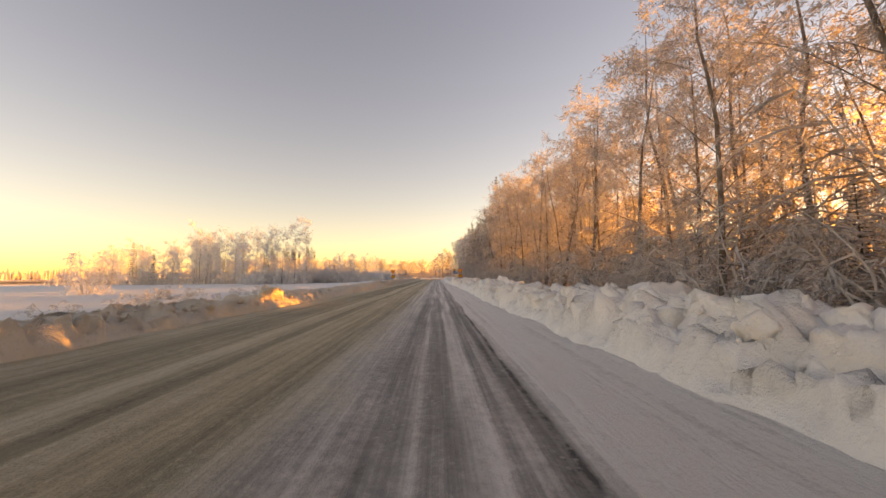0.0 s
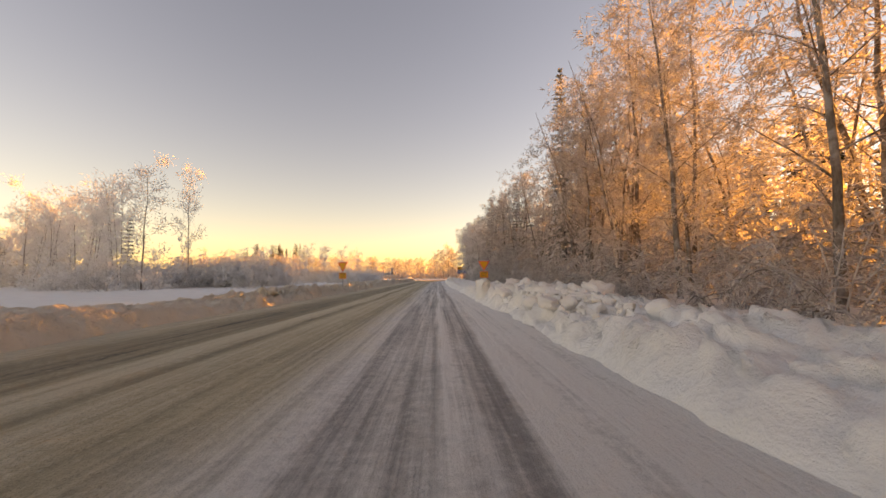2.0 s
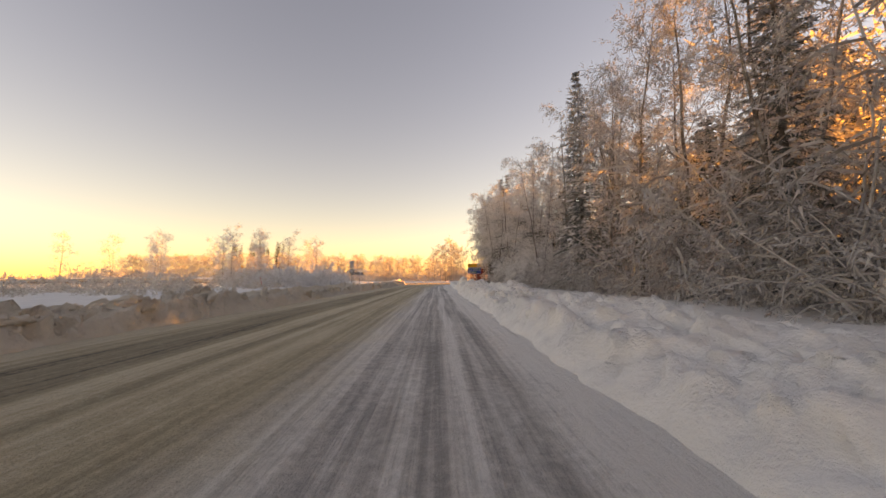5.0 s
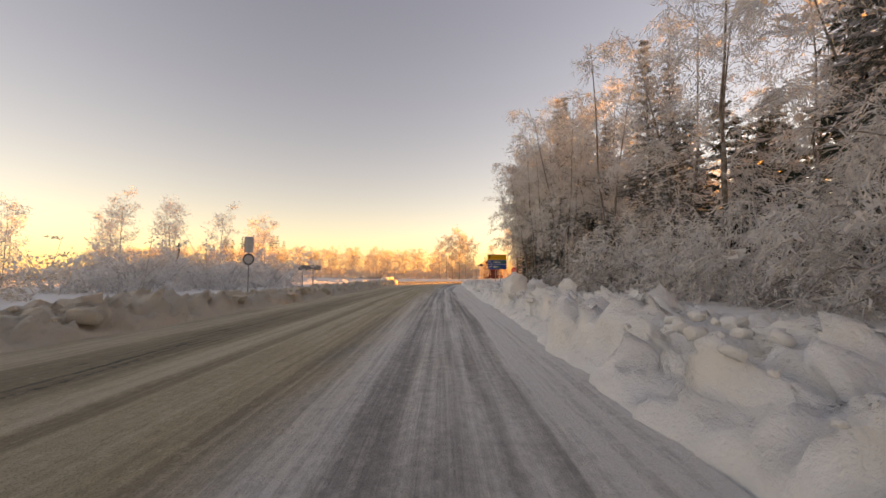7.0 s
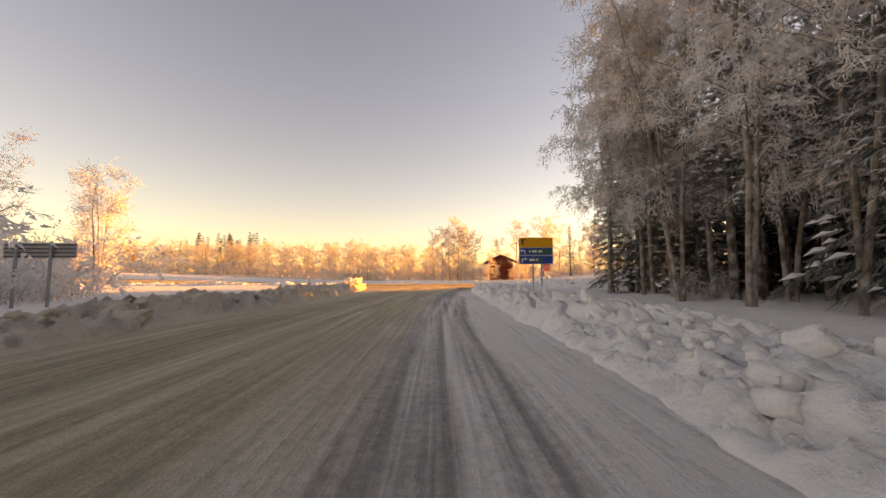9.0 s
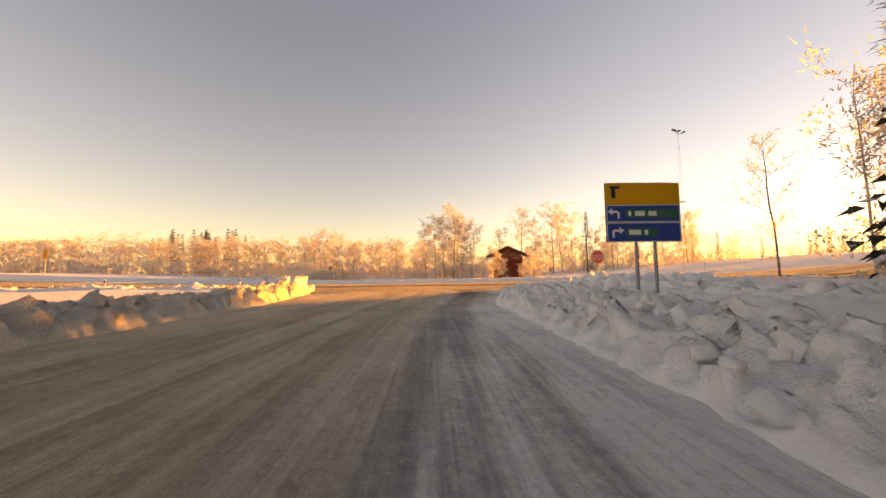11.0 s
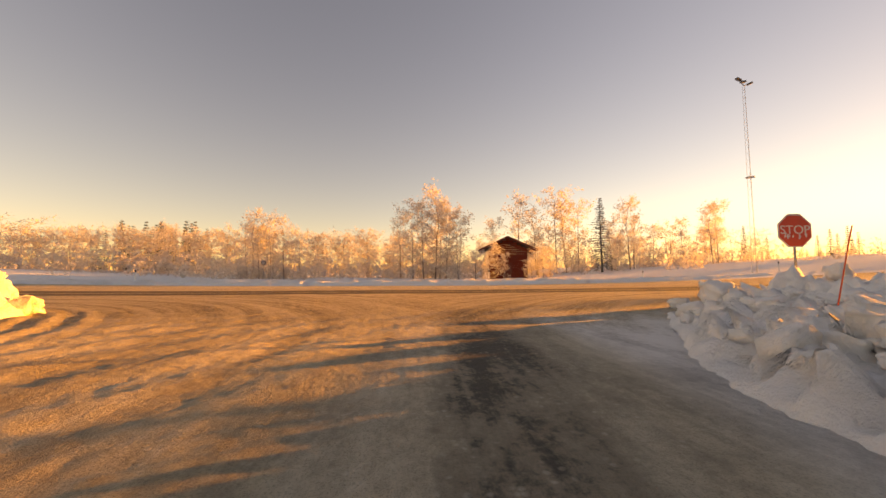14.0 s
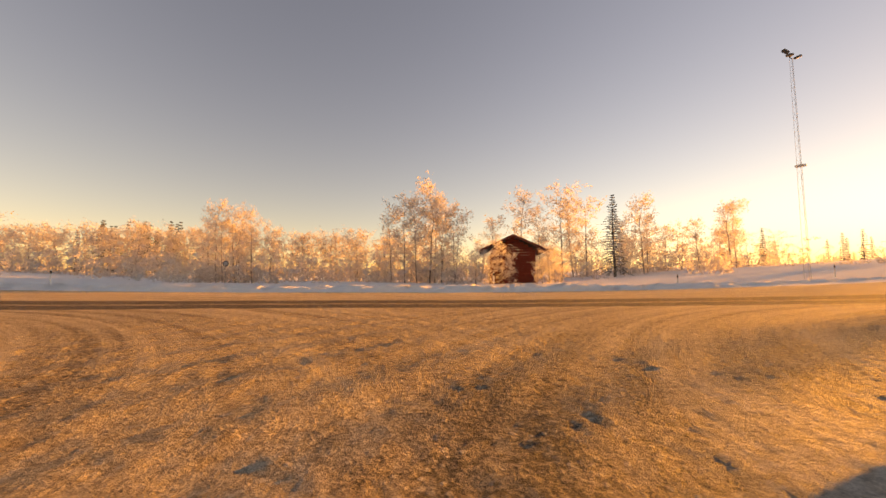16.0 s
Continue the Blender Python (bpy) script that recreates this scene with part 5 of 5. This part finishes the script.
def direction_board(x0, x1, y, z0, z1):
    xm, w = (x0 + x1) / 2, (x1 - x0)
    g = ground_at(xm, y)
    root = thing("direction_board", "large blue and yellow direction board on two steel posts in snow", "road sign", (xm, y, g))
    for px in (-0.22, 0.42):
        bm = bmesh.new()
        rod(bm, 0.055, 0.055, (px, 0.12, -0.2), (px, 0.12, z1 - g - 0.1), 12)
        part("post", bm, M_ZINC, root)
    h = z1 - z0
    back = part("panel", plate(rounded([(-w / 2, z1 - g), (-w / 2, z0 - g), (w / 2, z0 - g), (w / 2, z1 - g)], 0.03), 0.035), M_BACK, root, "grey sheet-metal panel")
    back.location = (0, 0.01, 0)
    splits = [(1.0, 0.635, M_YELLOW, "yellow upper panel"), (0.63, 0.335, M_BLUE, "blue middle panel"), (0.33, 0.0, M_BLUE, "blue lower panel")]
    for hi, lo, mat, lab in splits:
        a, b = z0 - g + h * hi, z0 - g + h * lo
        fr = part("face_panel", plate(rounded([(-w / 2, a), (-w / 2, b), (w / 2, b), (w / 2, a)], 0.03), 0.01), mat, root, lab)
        fr.location = (0, -0.004, 0)
        if mat is M_YELLOW:
            bm = bmesh.new()
            cuboid(bm, (0.14, 0.006, 0.34), (-w * 0.39, -0.007, (a + b) / 2 + 0.02), 0.0)
            cuboid(bm, (0.34, 0.006, 0.09), (-w * 0.39 + 0.06, -0.007, (a + b) / 2 + 0.22), 0.0)
            part("pictogram", bm, M_BLACK, fr)
            continue
        mid = (a + b) / 2
        bm = bmesh.new()
        for xx, zz, ww, hh in ((0, a - 0.018, w - 0.06, 0.022), (0, b + 0.018, w - 0.06, 0.022), (-w / 2 + 0.035, mid, 0.022, a - b - 0.05), (w / 2 - 0.035, mid, 0.022, a - b - 0.05)):
            cuboid(bm, (ww, 0.006, hh), (xx, -0.007, zz))
        part("border", bm, M_WHITE, fr)
        sgn = -1 if hi > 0.5 else 1
        bm = bmesh.new()
        cuboid(bm, (0.07, 0.006, 0.22), (-w * 0.37 - sgn * 0.10, -0.007, mid - 0.06))
        cuboid(bm, (0.22, 0.006, 0.07), (-w * 0.37 + sgn * 0.02, -0.007, mid + 0.06))
        head = [(-w * 0.37 + sgn * 0.11, mid + 0.18), (-w * 0.37 + sgn * 0.26, mid + 0.06), (-w * 0.37 + sgn * 0.11, mid - 0.06)]
        vs = [bm.verts.new((p, -0.0102, q)) for p, q in head]
        bm.faces.new(vs)
        part("arrow", bm, M_WHITE, fr)
        span = w * (0.70 if hi > 0.5 else 0.42)
        bm = bmesh.new()
        cuboid(bm, (span, 0.004, 0.30), (-w * 0.24 + span / 2, -0.0045, mid))
        part("inset", bm, M_GREEN, fr, "dark green field")
        # place names, too blurred to read
        widths = (0.10, 0.34, 0.28) if hi > 0.5 else (0.40, 0.12)
        xx = -w * 0.20
        for bw in widths:
            for row in (0,):
                bm = bmesh.new()
                cuboid(bm, (bw, 0.006, 0.16), (xx + bw / 2, -0.007, mid))
                part("text_bar", bm, M_WHITE, fr)
            xx += bw + 0.12
    rime_on(root, w, (0, 0.015, z1 - g), 8)


direction_board(6.10, 8.65, 160.75, 2.08, 4.07)


def sign_back_board(x, y):
    g = ground_at(x, y)
    root = thing("direction_sign", "frosted sign board seen from behind, dark ribs on a grey sheet", "road sign", (x, y, g), turn=6)
    for px in (-0.6, 0.35):
        bm = bmesh.new()
        rod(bm, 0.045, 0.045, (px, 0.0, -0.1), (px, 0.0, 2.2 - g), 10)
        part("post", bm, M_ZINC, root)
    part("panel", plate(rounded([(-1.0, 2.25 - g), (-1.0, 1.80 - g), (1.0, 1.80 - g), (1.0, 2.25 - g)], 0.03), 0.02), M_BACK, root, "grey sheet").location = (0, 0.07, 0)
    for k in range(4):
        bm = bmesh.new()
        cuboid(bm, (1.96, 0.035, 0.035), (0, 0.052, 1.84 - g + 0.122 * k), 0.006)
        part("rib", bm, M_RIB, root)
    rime_on(root, 1.9, (0, 0.08, 2.25 - g), 6)


sign_back_board(-12.2, 145.0)


def round_sign(x, y, cz, r, plate_h=0.0, mat=None, label="", rim=None, name="road_sign"):
    g = ground_at(x, y)
    root = thing(name, label, "road sign", (x, y, g))
    bm = bmesh.new()
    rod(bm, 0.03, 0.03, (0, 0.03, -0.1), (0, 0.03, cz - g + r * 0.8 + plate_h), 10)
    part("post", bm, M_ZINC, root)
    ring = [(q[0], q[1]) for q in [(r * math.cos(k * math.pi / 14), cz - g + r * math.sin(k * math.pi / 14)) for k in range(28)]]
    d = part("disc", plate(ring, 0.015), rim or M_RIB, root, "dark-rimmed disc")
    part("disc_centre", plate([(p * 0.72, (q - cz + g) * 0.72 + cz - g) for p, q in ring], 0.005), mat or M_BACK, d).location = (0, -0.007, 0)
    if plate_h:
        z = cz - g + r + 0.06
        part("plate", plate(rounded([(-0.22, z + plate_h), (-0.22, z), (0.22, z), (0.22, z + plate_h)], 0.03), 0.015), M_BACK, root, "grey-backed rectangular plate")
        rime_on(root, 0.42, (0, 0.01, z + plate_h), 5)
    return root


round_sign(-9.3, 129.0, 2.03, 0.28, 0.74, label="round sign with a plate above it, backs turned, on a post")
round_sign(-16.9, 212.0, 2.5, 0.30, label="small round sign in front of golden frosted bushes")


def delineator(x, y, h=1.0):
    g = ground_at(x, y)
    root = thing("delineator_post", "slim white roadside marker post standing in snow", "marker post", (x, y, g), "marker posts along the crossing road")
    bm = bmesh.new()
    cuboid(bm, (0.11, 0.045, h + 0.2), (0, 0, h / 2 - 0.1), 0.012)
    post = part("post", bm, M_WHITE, root)
    bm = bmesh.new()
    cuboid(bm, (0.113, 0.048, 0.22), (0, 0, h - 0.22), 0.004)
    part("band", bm, M_BLACK, post)
    return root


for dx, dy, dh in ((9.0, 201.8, 1.35), (-24.5, 202.0, 1.2), (41.5, 202.6, 1.2), (-17.0, 182.6, 1.1), (-29.0, 182.8, 1.1), (-60, 202, 1.2), (25.5, 202.2, 0.9)):
    delineator(dx, dy, dh)


def stop_pole(x, y):
    g = ground_at(x, y)
    root = thing("bus_stop_sign", "small yellow plate on a thin pole beyond the crossing", "road sign", (x, y, g))
    bm = bmesh.new()
    rod(bm, 0.05, 0.05, (0, 0, -0.1), (0, 0, 4.2), 8)
    part("post", bm, M_ZINC, root)
    bm = bmesh.new()
    cuboid(bm, (0.7, 0.05, 1.5), (0, -0.08, 3.6), 0.02)
    part("plate", bm, M_YELLOW, root)


stop_pole(-66, 214)

# ---------- weathered pole in the scrub ----------
pole = thing("wooden_pole", "short weathered wooden pole flecked with frost in the scrub", "pole", (-25.0, 146.0, ground_at(-25, 146)), turn=0)
sp = Soup()
zz = np.linspace(-0.2, 4.2, 9)
sp.tube(np.stack([0.05 * np.sin(zz * 2.1), 0.04 * np.cos(zz * 1.7), zz], 1), 0.13 - 0.012 * zz, 9)
part("shaft", sp, M_SPRUCE, pole)
bm = bmesh.new()
cuboid(bm, (0.5, 0.08, 0.09), (0.05, 0, 3.9), 0.02)
part("crossbar", bm, M_SPRUCE, pole)


# ---------- red timber cabin ----------
def cabin_material():
    n = Nodes("red_ochre_boards")
    g = n.noise(1.0, 4, 0.6, n.scaled(0.8, 0.8, 22))
    w = n.noise(1.4, 4)
    col = n.mix(n.ramp(g, [(0.3, 0.0), (0.7, 1.0)]), (0.11, 0.020, 0.013), (0.19, 0.038, 0.023))
    col = n.mix(n.math("MULTIPLY", n.ramp(w, [(0.5, 0.0), (0.8, 1.0)]), 0.4), col, (0.12, 0.05, 0.04))
    n.bump(g, 0.6, 0.03)
    return n.done(col, 0.85, 0.0, 0.2)


M_CABIN = cabin_material()
M_ROOF = paint("dark_roof_felt", (0.07, 0.04, 0.035), 0.8, 0.3)
M_TRIM = paint("dark_red_trim", (0.13, 0.028, 0.018), 0.75, 0.2)


def cabin(x, y, turn):
    g = ground_at(x, y) - 0.1
    root = thing("cabin", "small dark red timber cabin with a wide gabled roof", "cabin", (x, y, g), turn=turn)
    hw, depth, eave, ridge = 2.55, 7.0, 3.55, 5.45
    # boarded gable, each board a little proud of the next
    rows = 18
    for k in range(rows):
        z0, z1 = ridge * k / rows, ridge * (k + 1) / rows
        zc = (z0 + z1) / 2
        half = hw if zc < eave + 0.35 else max(hw * (ridge - zc) / (ridge - eave - 0.35), 0.12)
        if zc < 2.15:
            bm = bmesh.new()
            cuboid(bm, (hw - 0.55, 0.12, z1 - z0 - 0.02), (-hw / 2 - 0.275, 0, zc), 0.015)
            part("board", bm, M_CABIN, root)
            bm = bmesh.new()
            cuboid(bm, (hw - 0.55, 0.12, z1 - z0 - 0.02), (hw / 2 + 0.275, 0, zc), 0.015)
        else:
            bm = bmesh.new()
            cuboid(bm, (2 * half, 0.12, z1 - z0 - 0.02), (0, 0, zc), 0.015)
        part("board", bm, M_CABIN, root)
    for sx in (-1, 1):
        bm = bmesh.new()
        cuboid(bm, (0.14, depth - 0.14, eave), (sx * (hw - 0.07), depth / 2 + 0.07, eave / 2), 0.01)
        part("side_wall", bm, M_CABIN, root)
    bm = bmesh.new()
    cuboid(bm, (2 * hw - 0.28, 0.14, eave), (0, depth, eave / 2), 0.01)
    part("rear_wall", bm, M_CABIN, root)
    bm = bmesh.new()
    cuboid(bm, (1.06, 0.06, 2.12), (0, 0.0, 1.06), 0.01)
    door = part("door", bm, M_TRIM, root, "dark plank door")
    bm = bmesh.new()
    cuboid(bm, (0.03, 0.05, 0.14), (0.40, -0.05, 1.05), 0.01)
    part("handle", bm, M_ZINC, door)
    over = 3.85
    rise = (ridge - eave) / hw
    for sx in (-1, 1):
        ln = math.hypot(over, over * rise * 0.62)
        ang = math.atan2(rise * 0.62, 1.0)
        bm = bmesh.new()
        cuboid(bm, (ln, depth + 1.8, 0.14), (sx * over / 2, depth / 2 - 0.1, ridge + 0.12 - over * rise * 0.31), 0.02, Matrix.Rotation(sx * ang, 4, "Y"))
        rf = part("roof", bm, M_ROOF, root, "dark roof slope")
        bm = bmesh.new()
        cuboid(bm, (ln, 0.06, 0.26), (sx * over / 2, -1.04, ridge + 0.08 - over * rise * 0.31), 0.01, Matrix.Rotation(sx * ang, 4, "Y"))
        part("bargeboard", bm, M_TRIM, rf)
        bm = bmesh.new()
        bmesh.ops.create_grid(bm, x_segments=18, y_segments=24, size=0.5)
        for v in bm.verts:
            q, p = v.co.x + 0.5, v.co.y
            edge = min(1, (0.5 - abs(v.co.x)) * 12) * min(1, (0.5 - abs(v.co.y)) * 18)
            v.co = Vector((sx * (0.12 + (over - 0.3) * q), depth / 2 - 0.1 + p * (depth + 1.6), ridge + 0.205 - (0.12 + (over - 0.3) * q) * rise * 0.62 + 0.05 * edge * (1 + 0.5 * noise.noise((q * 4, p * 6, sx)))))
        part("roof_snow", bm, M_CROWN_SNOW, rf, "thin white snow on the roof")
    return root


cabin(13.95, 213.2, -12)
for sx, sy, sh in ((11.2, 208.8, 4.3), (10.4, 209.6, 3.4), (12.2, 208.2, 3.0), (9.2, 211.0, 3.6), (16.6, 209.0, 3.6), (17.6, 210.0, 3.2), (15.6, 208.4, 2.6), (18.8, 211.0, 3.4), (14.9, 208.0, 2.2)):
    birch(sx, sy, sh, BIRCH_FAR[0], group="frosted saplings in front of the cabin", wide=1.5)


# ---------- lattice light mast ----------
def light_mast(x, y, top):
    g = ground_at(x, y)
    root = thing("light_mast", "tall slender steel lattice mast with floodlights on top", "mast", (x, y, g))
    h = top - g
    for k in range(3):
        a = k * 2.094 + 0.4
        bm = bmesh.new()
        rod(bm, 0.014, 0.010, (0.28 * math.cos(a), 0.28 * math.sin(a), -0.1), (0.13 * math.cos(a), 0.13 * math.sin(a), h - 0.4), 6)
        part("leg", bm, M_ZINC, root)
    n = 26
    for i in range(n):
        bm = bmesh.new()
        for k in range(3):
            a, b = k * 2.094 + 0.4, (k + 1) * 2.094 + 0.4
            z0, z1 = (h - 0.6) * i / n, (h - 0.6) * (i + 1) / n
            r0, r1 = 0.28 - 0.15 * i / n, 0.28 - 0.15 * (i + 1) / n
            rod(bm, 0.005, 0.005, (r0 * math.cos(a), r0 * math.sin(a), z0), (r1 * math.cos(b), r1 * math.sin(b), z1), 4)
        part("brace", bm, M_ZINC, root)
    bm = bmesh.new()
    bmesh.ops.create_cone(bm, cap_ends=True, segments=16, radius1=0.42, radius2=0.42, depth=0.12, matrix=Matrix.Translation((0.1, 0, 10.6)))
    part("collar", bm, M_WHITE, root, "white ring half-way up")
    for k, (ax, az) in enumerate(((-0.8, 0.35), (0.85, 0.10), (0.35, 0.45))):
        bm = bmesh.new()
        rod(bm, 0.035, 0.035, (0, 0, h - 0.45), (ax * 0.8, -0.2 + 0.3 * k, h - 0.3 + az * 0.6), 6)
        arm = part("arm", bm, M_RIB, root)
        bm = bmesh.new()
        cuboid(bm, (0.62, 0.34, 0.22), (ax, -0.2 + 0.3 * k, h - 0.22 + az), 0.04, Matrix.Rotation(-0.5 * ax, 4, "Y"))
        part("floodlight", bm, M_RIB, arm, "dark floodlight housing")


light_mast(38.6, 202.5, 22.6)

# dry brush on the verge
for i in range(16):
    yy = RNG.uniform(22, 46)
    shrub(along(ROAD_LEFT, yy) - RNG.uniform(2.2, 8), yy, RNG.uniform(0.5, 1.0), SHRUB_FAR[0], group="low brush on the verge", wide=1.6)


# ---------- big broken blocks of ploughed snow ----------
def block_mesh(seed):
    """A chunk broken from the bank: blunt facets under a crumbly skin."""
    rng = random.Random(seed)
    bm = bmesh.new()
    for k in range(17):
        p = Vector((rng.uniform(-1, 1), rng.uniform(-1, 1), rng.uniform(-1, 1)))
        p *= 0.56 / max(abs(p.x), abs(p.y), abs(p.z)) * rng.uniform(0.86, 1.0)
        bm.verts.new(p)
    hull = bmesh.ops.convex_hull(bm, input=bm.verts[:])
    bmesh.ops.delete(bm, geom=[g for g in hull["geom_interior"] if isinstance(g, bmesh.types.BMVert)], context="VERTS")
    bmesh.ops.subdivide_edges(bm, edges=bm.edges[:], cuts=4, use_grid_fill=True)
    bmesh.ops.smooth_vert(bm, verts=bm.verts[:], factor=0.6, use_axis_x=True, use_axis_y=True, use_axis_z=True)
    bm.normal_update()
    o = Vector((seed * 1.7, seed * 0.3, 0))
    move = []
    for v in bm.verts:
        c = v.co
        cell, small = noise.voronoi(c * 3.2 + o)[0], noise.voronoi(c * 7.0 + o)[0]
        d = 0.10 * noise.noise(c * 2.2 + o) + 0.07 * noise.noise(c * 5.5 + o) + 0.07 * noise.noise(c * 10 + o) + 0.06 * (min((small[1] - small[0]) * 2.2, 1.0) - 0.6) + 0.10 * (min((cell[1] - cell[0]) * 2.2, 1.0) - 0.7)
        move.append((v, c + v.normal * d))
    for v, c in move:
        v.co = c
    me = bpy.data.meshes.new("snow_block")
    bm.to_mesh(me)
    bm.free()
    me.materials.append(M_BANK)
    me.polygons.foreach_set("use_smooth", [True] * len(me.polygons))
    return me


BLOCKS = [block_mesh(20 + i) for i in range(6)]
BLOCKS_SOILED = [soiled(me) for me in BLOCKS]


def block(x, y, w, h, z0=0.0, turn=None, mat_slot=0):
    dirty = x < -5 and y < 172
    ob = tagged(new("snow_block", (BLOCKS_SOILED if dirty else BLOCKS)[mat_slot % 6]), "sand-stained block of ploughed snow beside the oncoming lane" if dirty else "large upright block of hard ploughed snow at the road edge", "snow block", "blocks broken from the snow bank")
    ob.matrix_basis = pose(x, y, z0 + h * 0.45, RNG.uniform(-8, 8), RNG.uniform(-10, 10), RNG.uniform(0, 360) if turn is None else turn) @ Matrix.Diagonal((w, w * RNG.uniform(0.8, 1.2), h * 1.05, 1))


k = 0
for yy in [22.5 + 1.25 * i for i in range(21)] + [60.5 + 1.35 * i for i in range(10)]:
    k += 1
    block(along(ROAD_RIGHT, yy) + RNG.uniform(0.75, 1.25), yy + RNG.uniform(-0.3, 0.3), RNG.uniform(0.6, 1.1), RNG.uniform(0.6, 0.86), 0.0, mat_slot=k)
    if k % 2:
        block(along(ROAD_RIGHT, yy) + RNG.uniform(1.7, 2.6), yy + RNG.uniform(-0.3, 0.3), RNG.uniform(0.7, 1.2), RNG.uniform(0.75, 0.95), 0.0, mat_slot=k + 2)
block(2.25, 68.8, 0.66, 0.95, 0.0, 20, 1)
block(2.55, 124.2, 0.8, 1.05, 0.15, 10, 2)
block(3.35, 124.6, 0.95, 1.0, 0.2, 50, 3)
block(4.3, 124.2, 0.55, 0.75, 0.3, 0, 4)
for bx, by, bw, bh in ((3.7, 163.6, 0.9, 0.8), (4.6, 162.4, 1.0, 0.85), (5.9, 163.8, 1.1, 1.0), (5.2, 165.6, 0.9, 0.7), (7.2, 165.0, 1.0, 0.8), (6.4, 168.0, 1.0, 0.7), (5.6, 169.6, 0.8, 0.6), (8.4, 167.2, 1.1, 0.8), (9.6, 170.0, 1.0, 0.7), (7.6, 171.4, 0.9, 0.6), (11.2, 173.6, 0.9, 0.75), (10.0, 175.4, 0.8, 0.7), (12.4, 174.2, 0.8, 0.8), (13.6, 175.6, 0.7, 0.7), (14.8, 174.4, 0.9, 0.75), (16.5, 176.2, 0.9, 0.7), (18.6, 177.4, 0.9, 0.7), (20.6, 178.6, 0.8, 0.7), (23, 179.2, 0.9, 0.7), (25.4, 180.2, 0.9, 0.7), (-9.2, 175.2, 1.0, 1.1), (-9.7, 176.2, 0.9, 0.95), (-8.7, 173.4, 0.8, 0.85), (-9.9, 174.6, 1.0, 1.0), (-10.6, 176.4, 0.9, 0.8), (-8.6, 175.9, 0.6, 0.5), (-7.1, 36.4, 0.8, 0.75), (-7.5, 36.9, 0.6, 0.6)):
    k += 1
    block(bx, by, bw * (0.66 if 3 < bx < 10 else 1.0), bh * (0.58 if 3 < bx < 10 else 1.0), 0.05, mat_slot=k)
for i in range(30):
    yy = 68 + 3.5 * i
    k += 1
    block(along(ROAD_LEFT, yy) - RNG.uniform(0.5, 1.4), yy + RNG.uniform(-1, 1), RNG.uniform(0.5, 0.95), RNG.uniform(0.42, 0.68), 0.0, mat_slot=k)


# ---------- snow stakes ----------
M_STAKE = paint("stake_red", (0.80, 0.10, 0.04), 0.5)


def snow_stake(x, y, h, lean, split):
    root = thing("snow_stake", "thin red-topped plastic stake marking the snowy verge", "snow stake", (x, y, ground_at(x, y)), "snow stakes")
    top = Vector((lean * h, 0.02, h))
    bm = bmesh.new()
    rod(bm, 0.010, 0.009, (0, 0, -0.15), top * split, 8)
    part("shaft", bm, M_WHITE if split < 0.8 else M_STAKE, root)
    bm = bmesh.new()
    rod(bm, 0.0105, 0.008, top * split, top, 8)
    part("tip", bm, M_STAKE, root, "red tip")


snow_stake(5.9, 54.6, 2.0, -0.07, 0.72)
snow_stake(7.1, 170.13, 1.4, 0.33, 0.85)
snow_stake(-7.7, 105.5, 1.25, -0.2, 0.7)


# ---------- belts of distant undergrowth, each belt one tangle ----------
for group, spots in BELTS.items():
    belt = Soup()
    for kit, m in spots:
        a = np.array(m)
        for pn, me in kit:
            co = np.empty(len(me.vertices) * 3)
            me.vertices.foreach_get("co", co)
            belt.add(co.reshape(-1, 3) @ a[:3, :3].T + a[:3, 3], [tuple(p.vertices) for p in me.polygons])
    tagged(new("undergrowth", belt.mesh("undergrowth", M_FROST_FAR)), {"undergrowth deep in the wood": "mostly hidden frosted undergrowth deep in the wood, added to block low sun", ROW: "golden sunlit frosted bushes beyond the crossing road", "low brush on the verge": "low dry frosted brush on the snowy verge", "trees deeper in the wood": "mostly hidden frosted trees deep in the wood, added to block low sun", "birches of the roadside wood": "frosted birches standing behind the edge of the wood", "birches beside the crossing": "unseen belt of frosted birches beside the crossing, added for shade"}.get(group, "pale frosted scrub spread across the snowy field"), "undergrowth", kind="stuff")
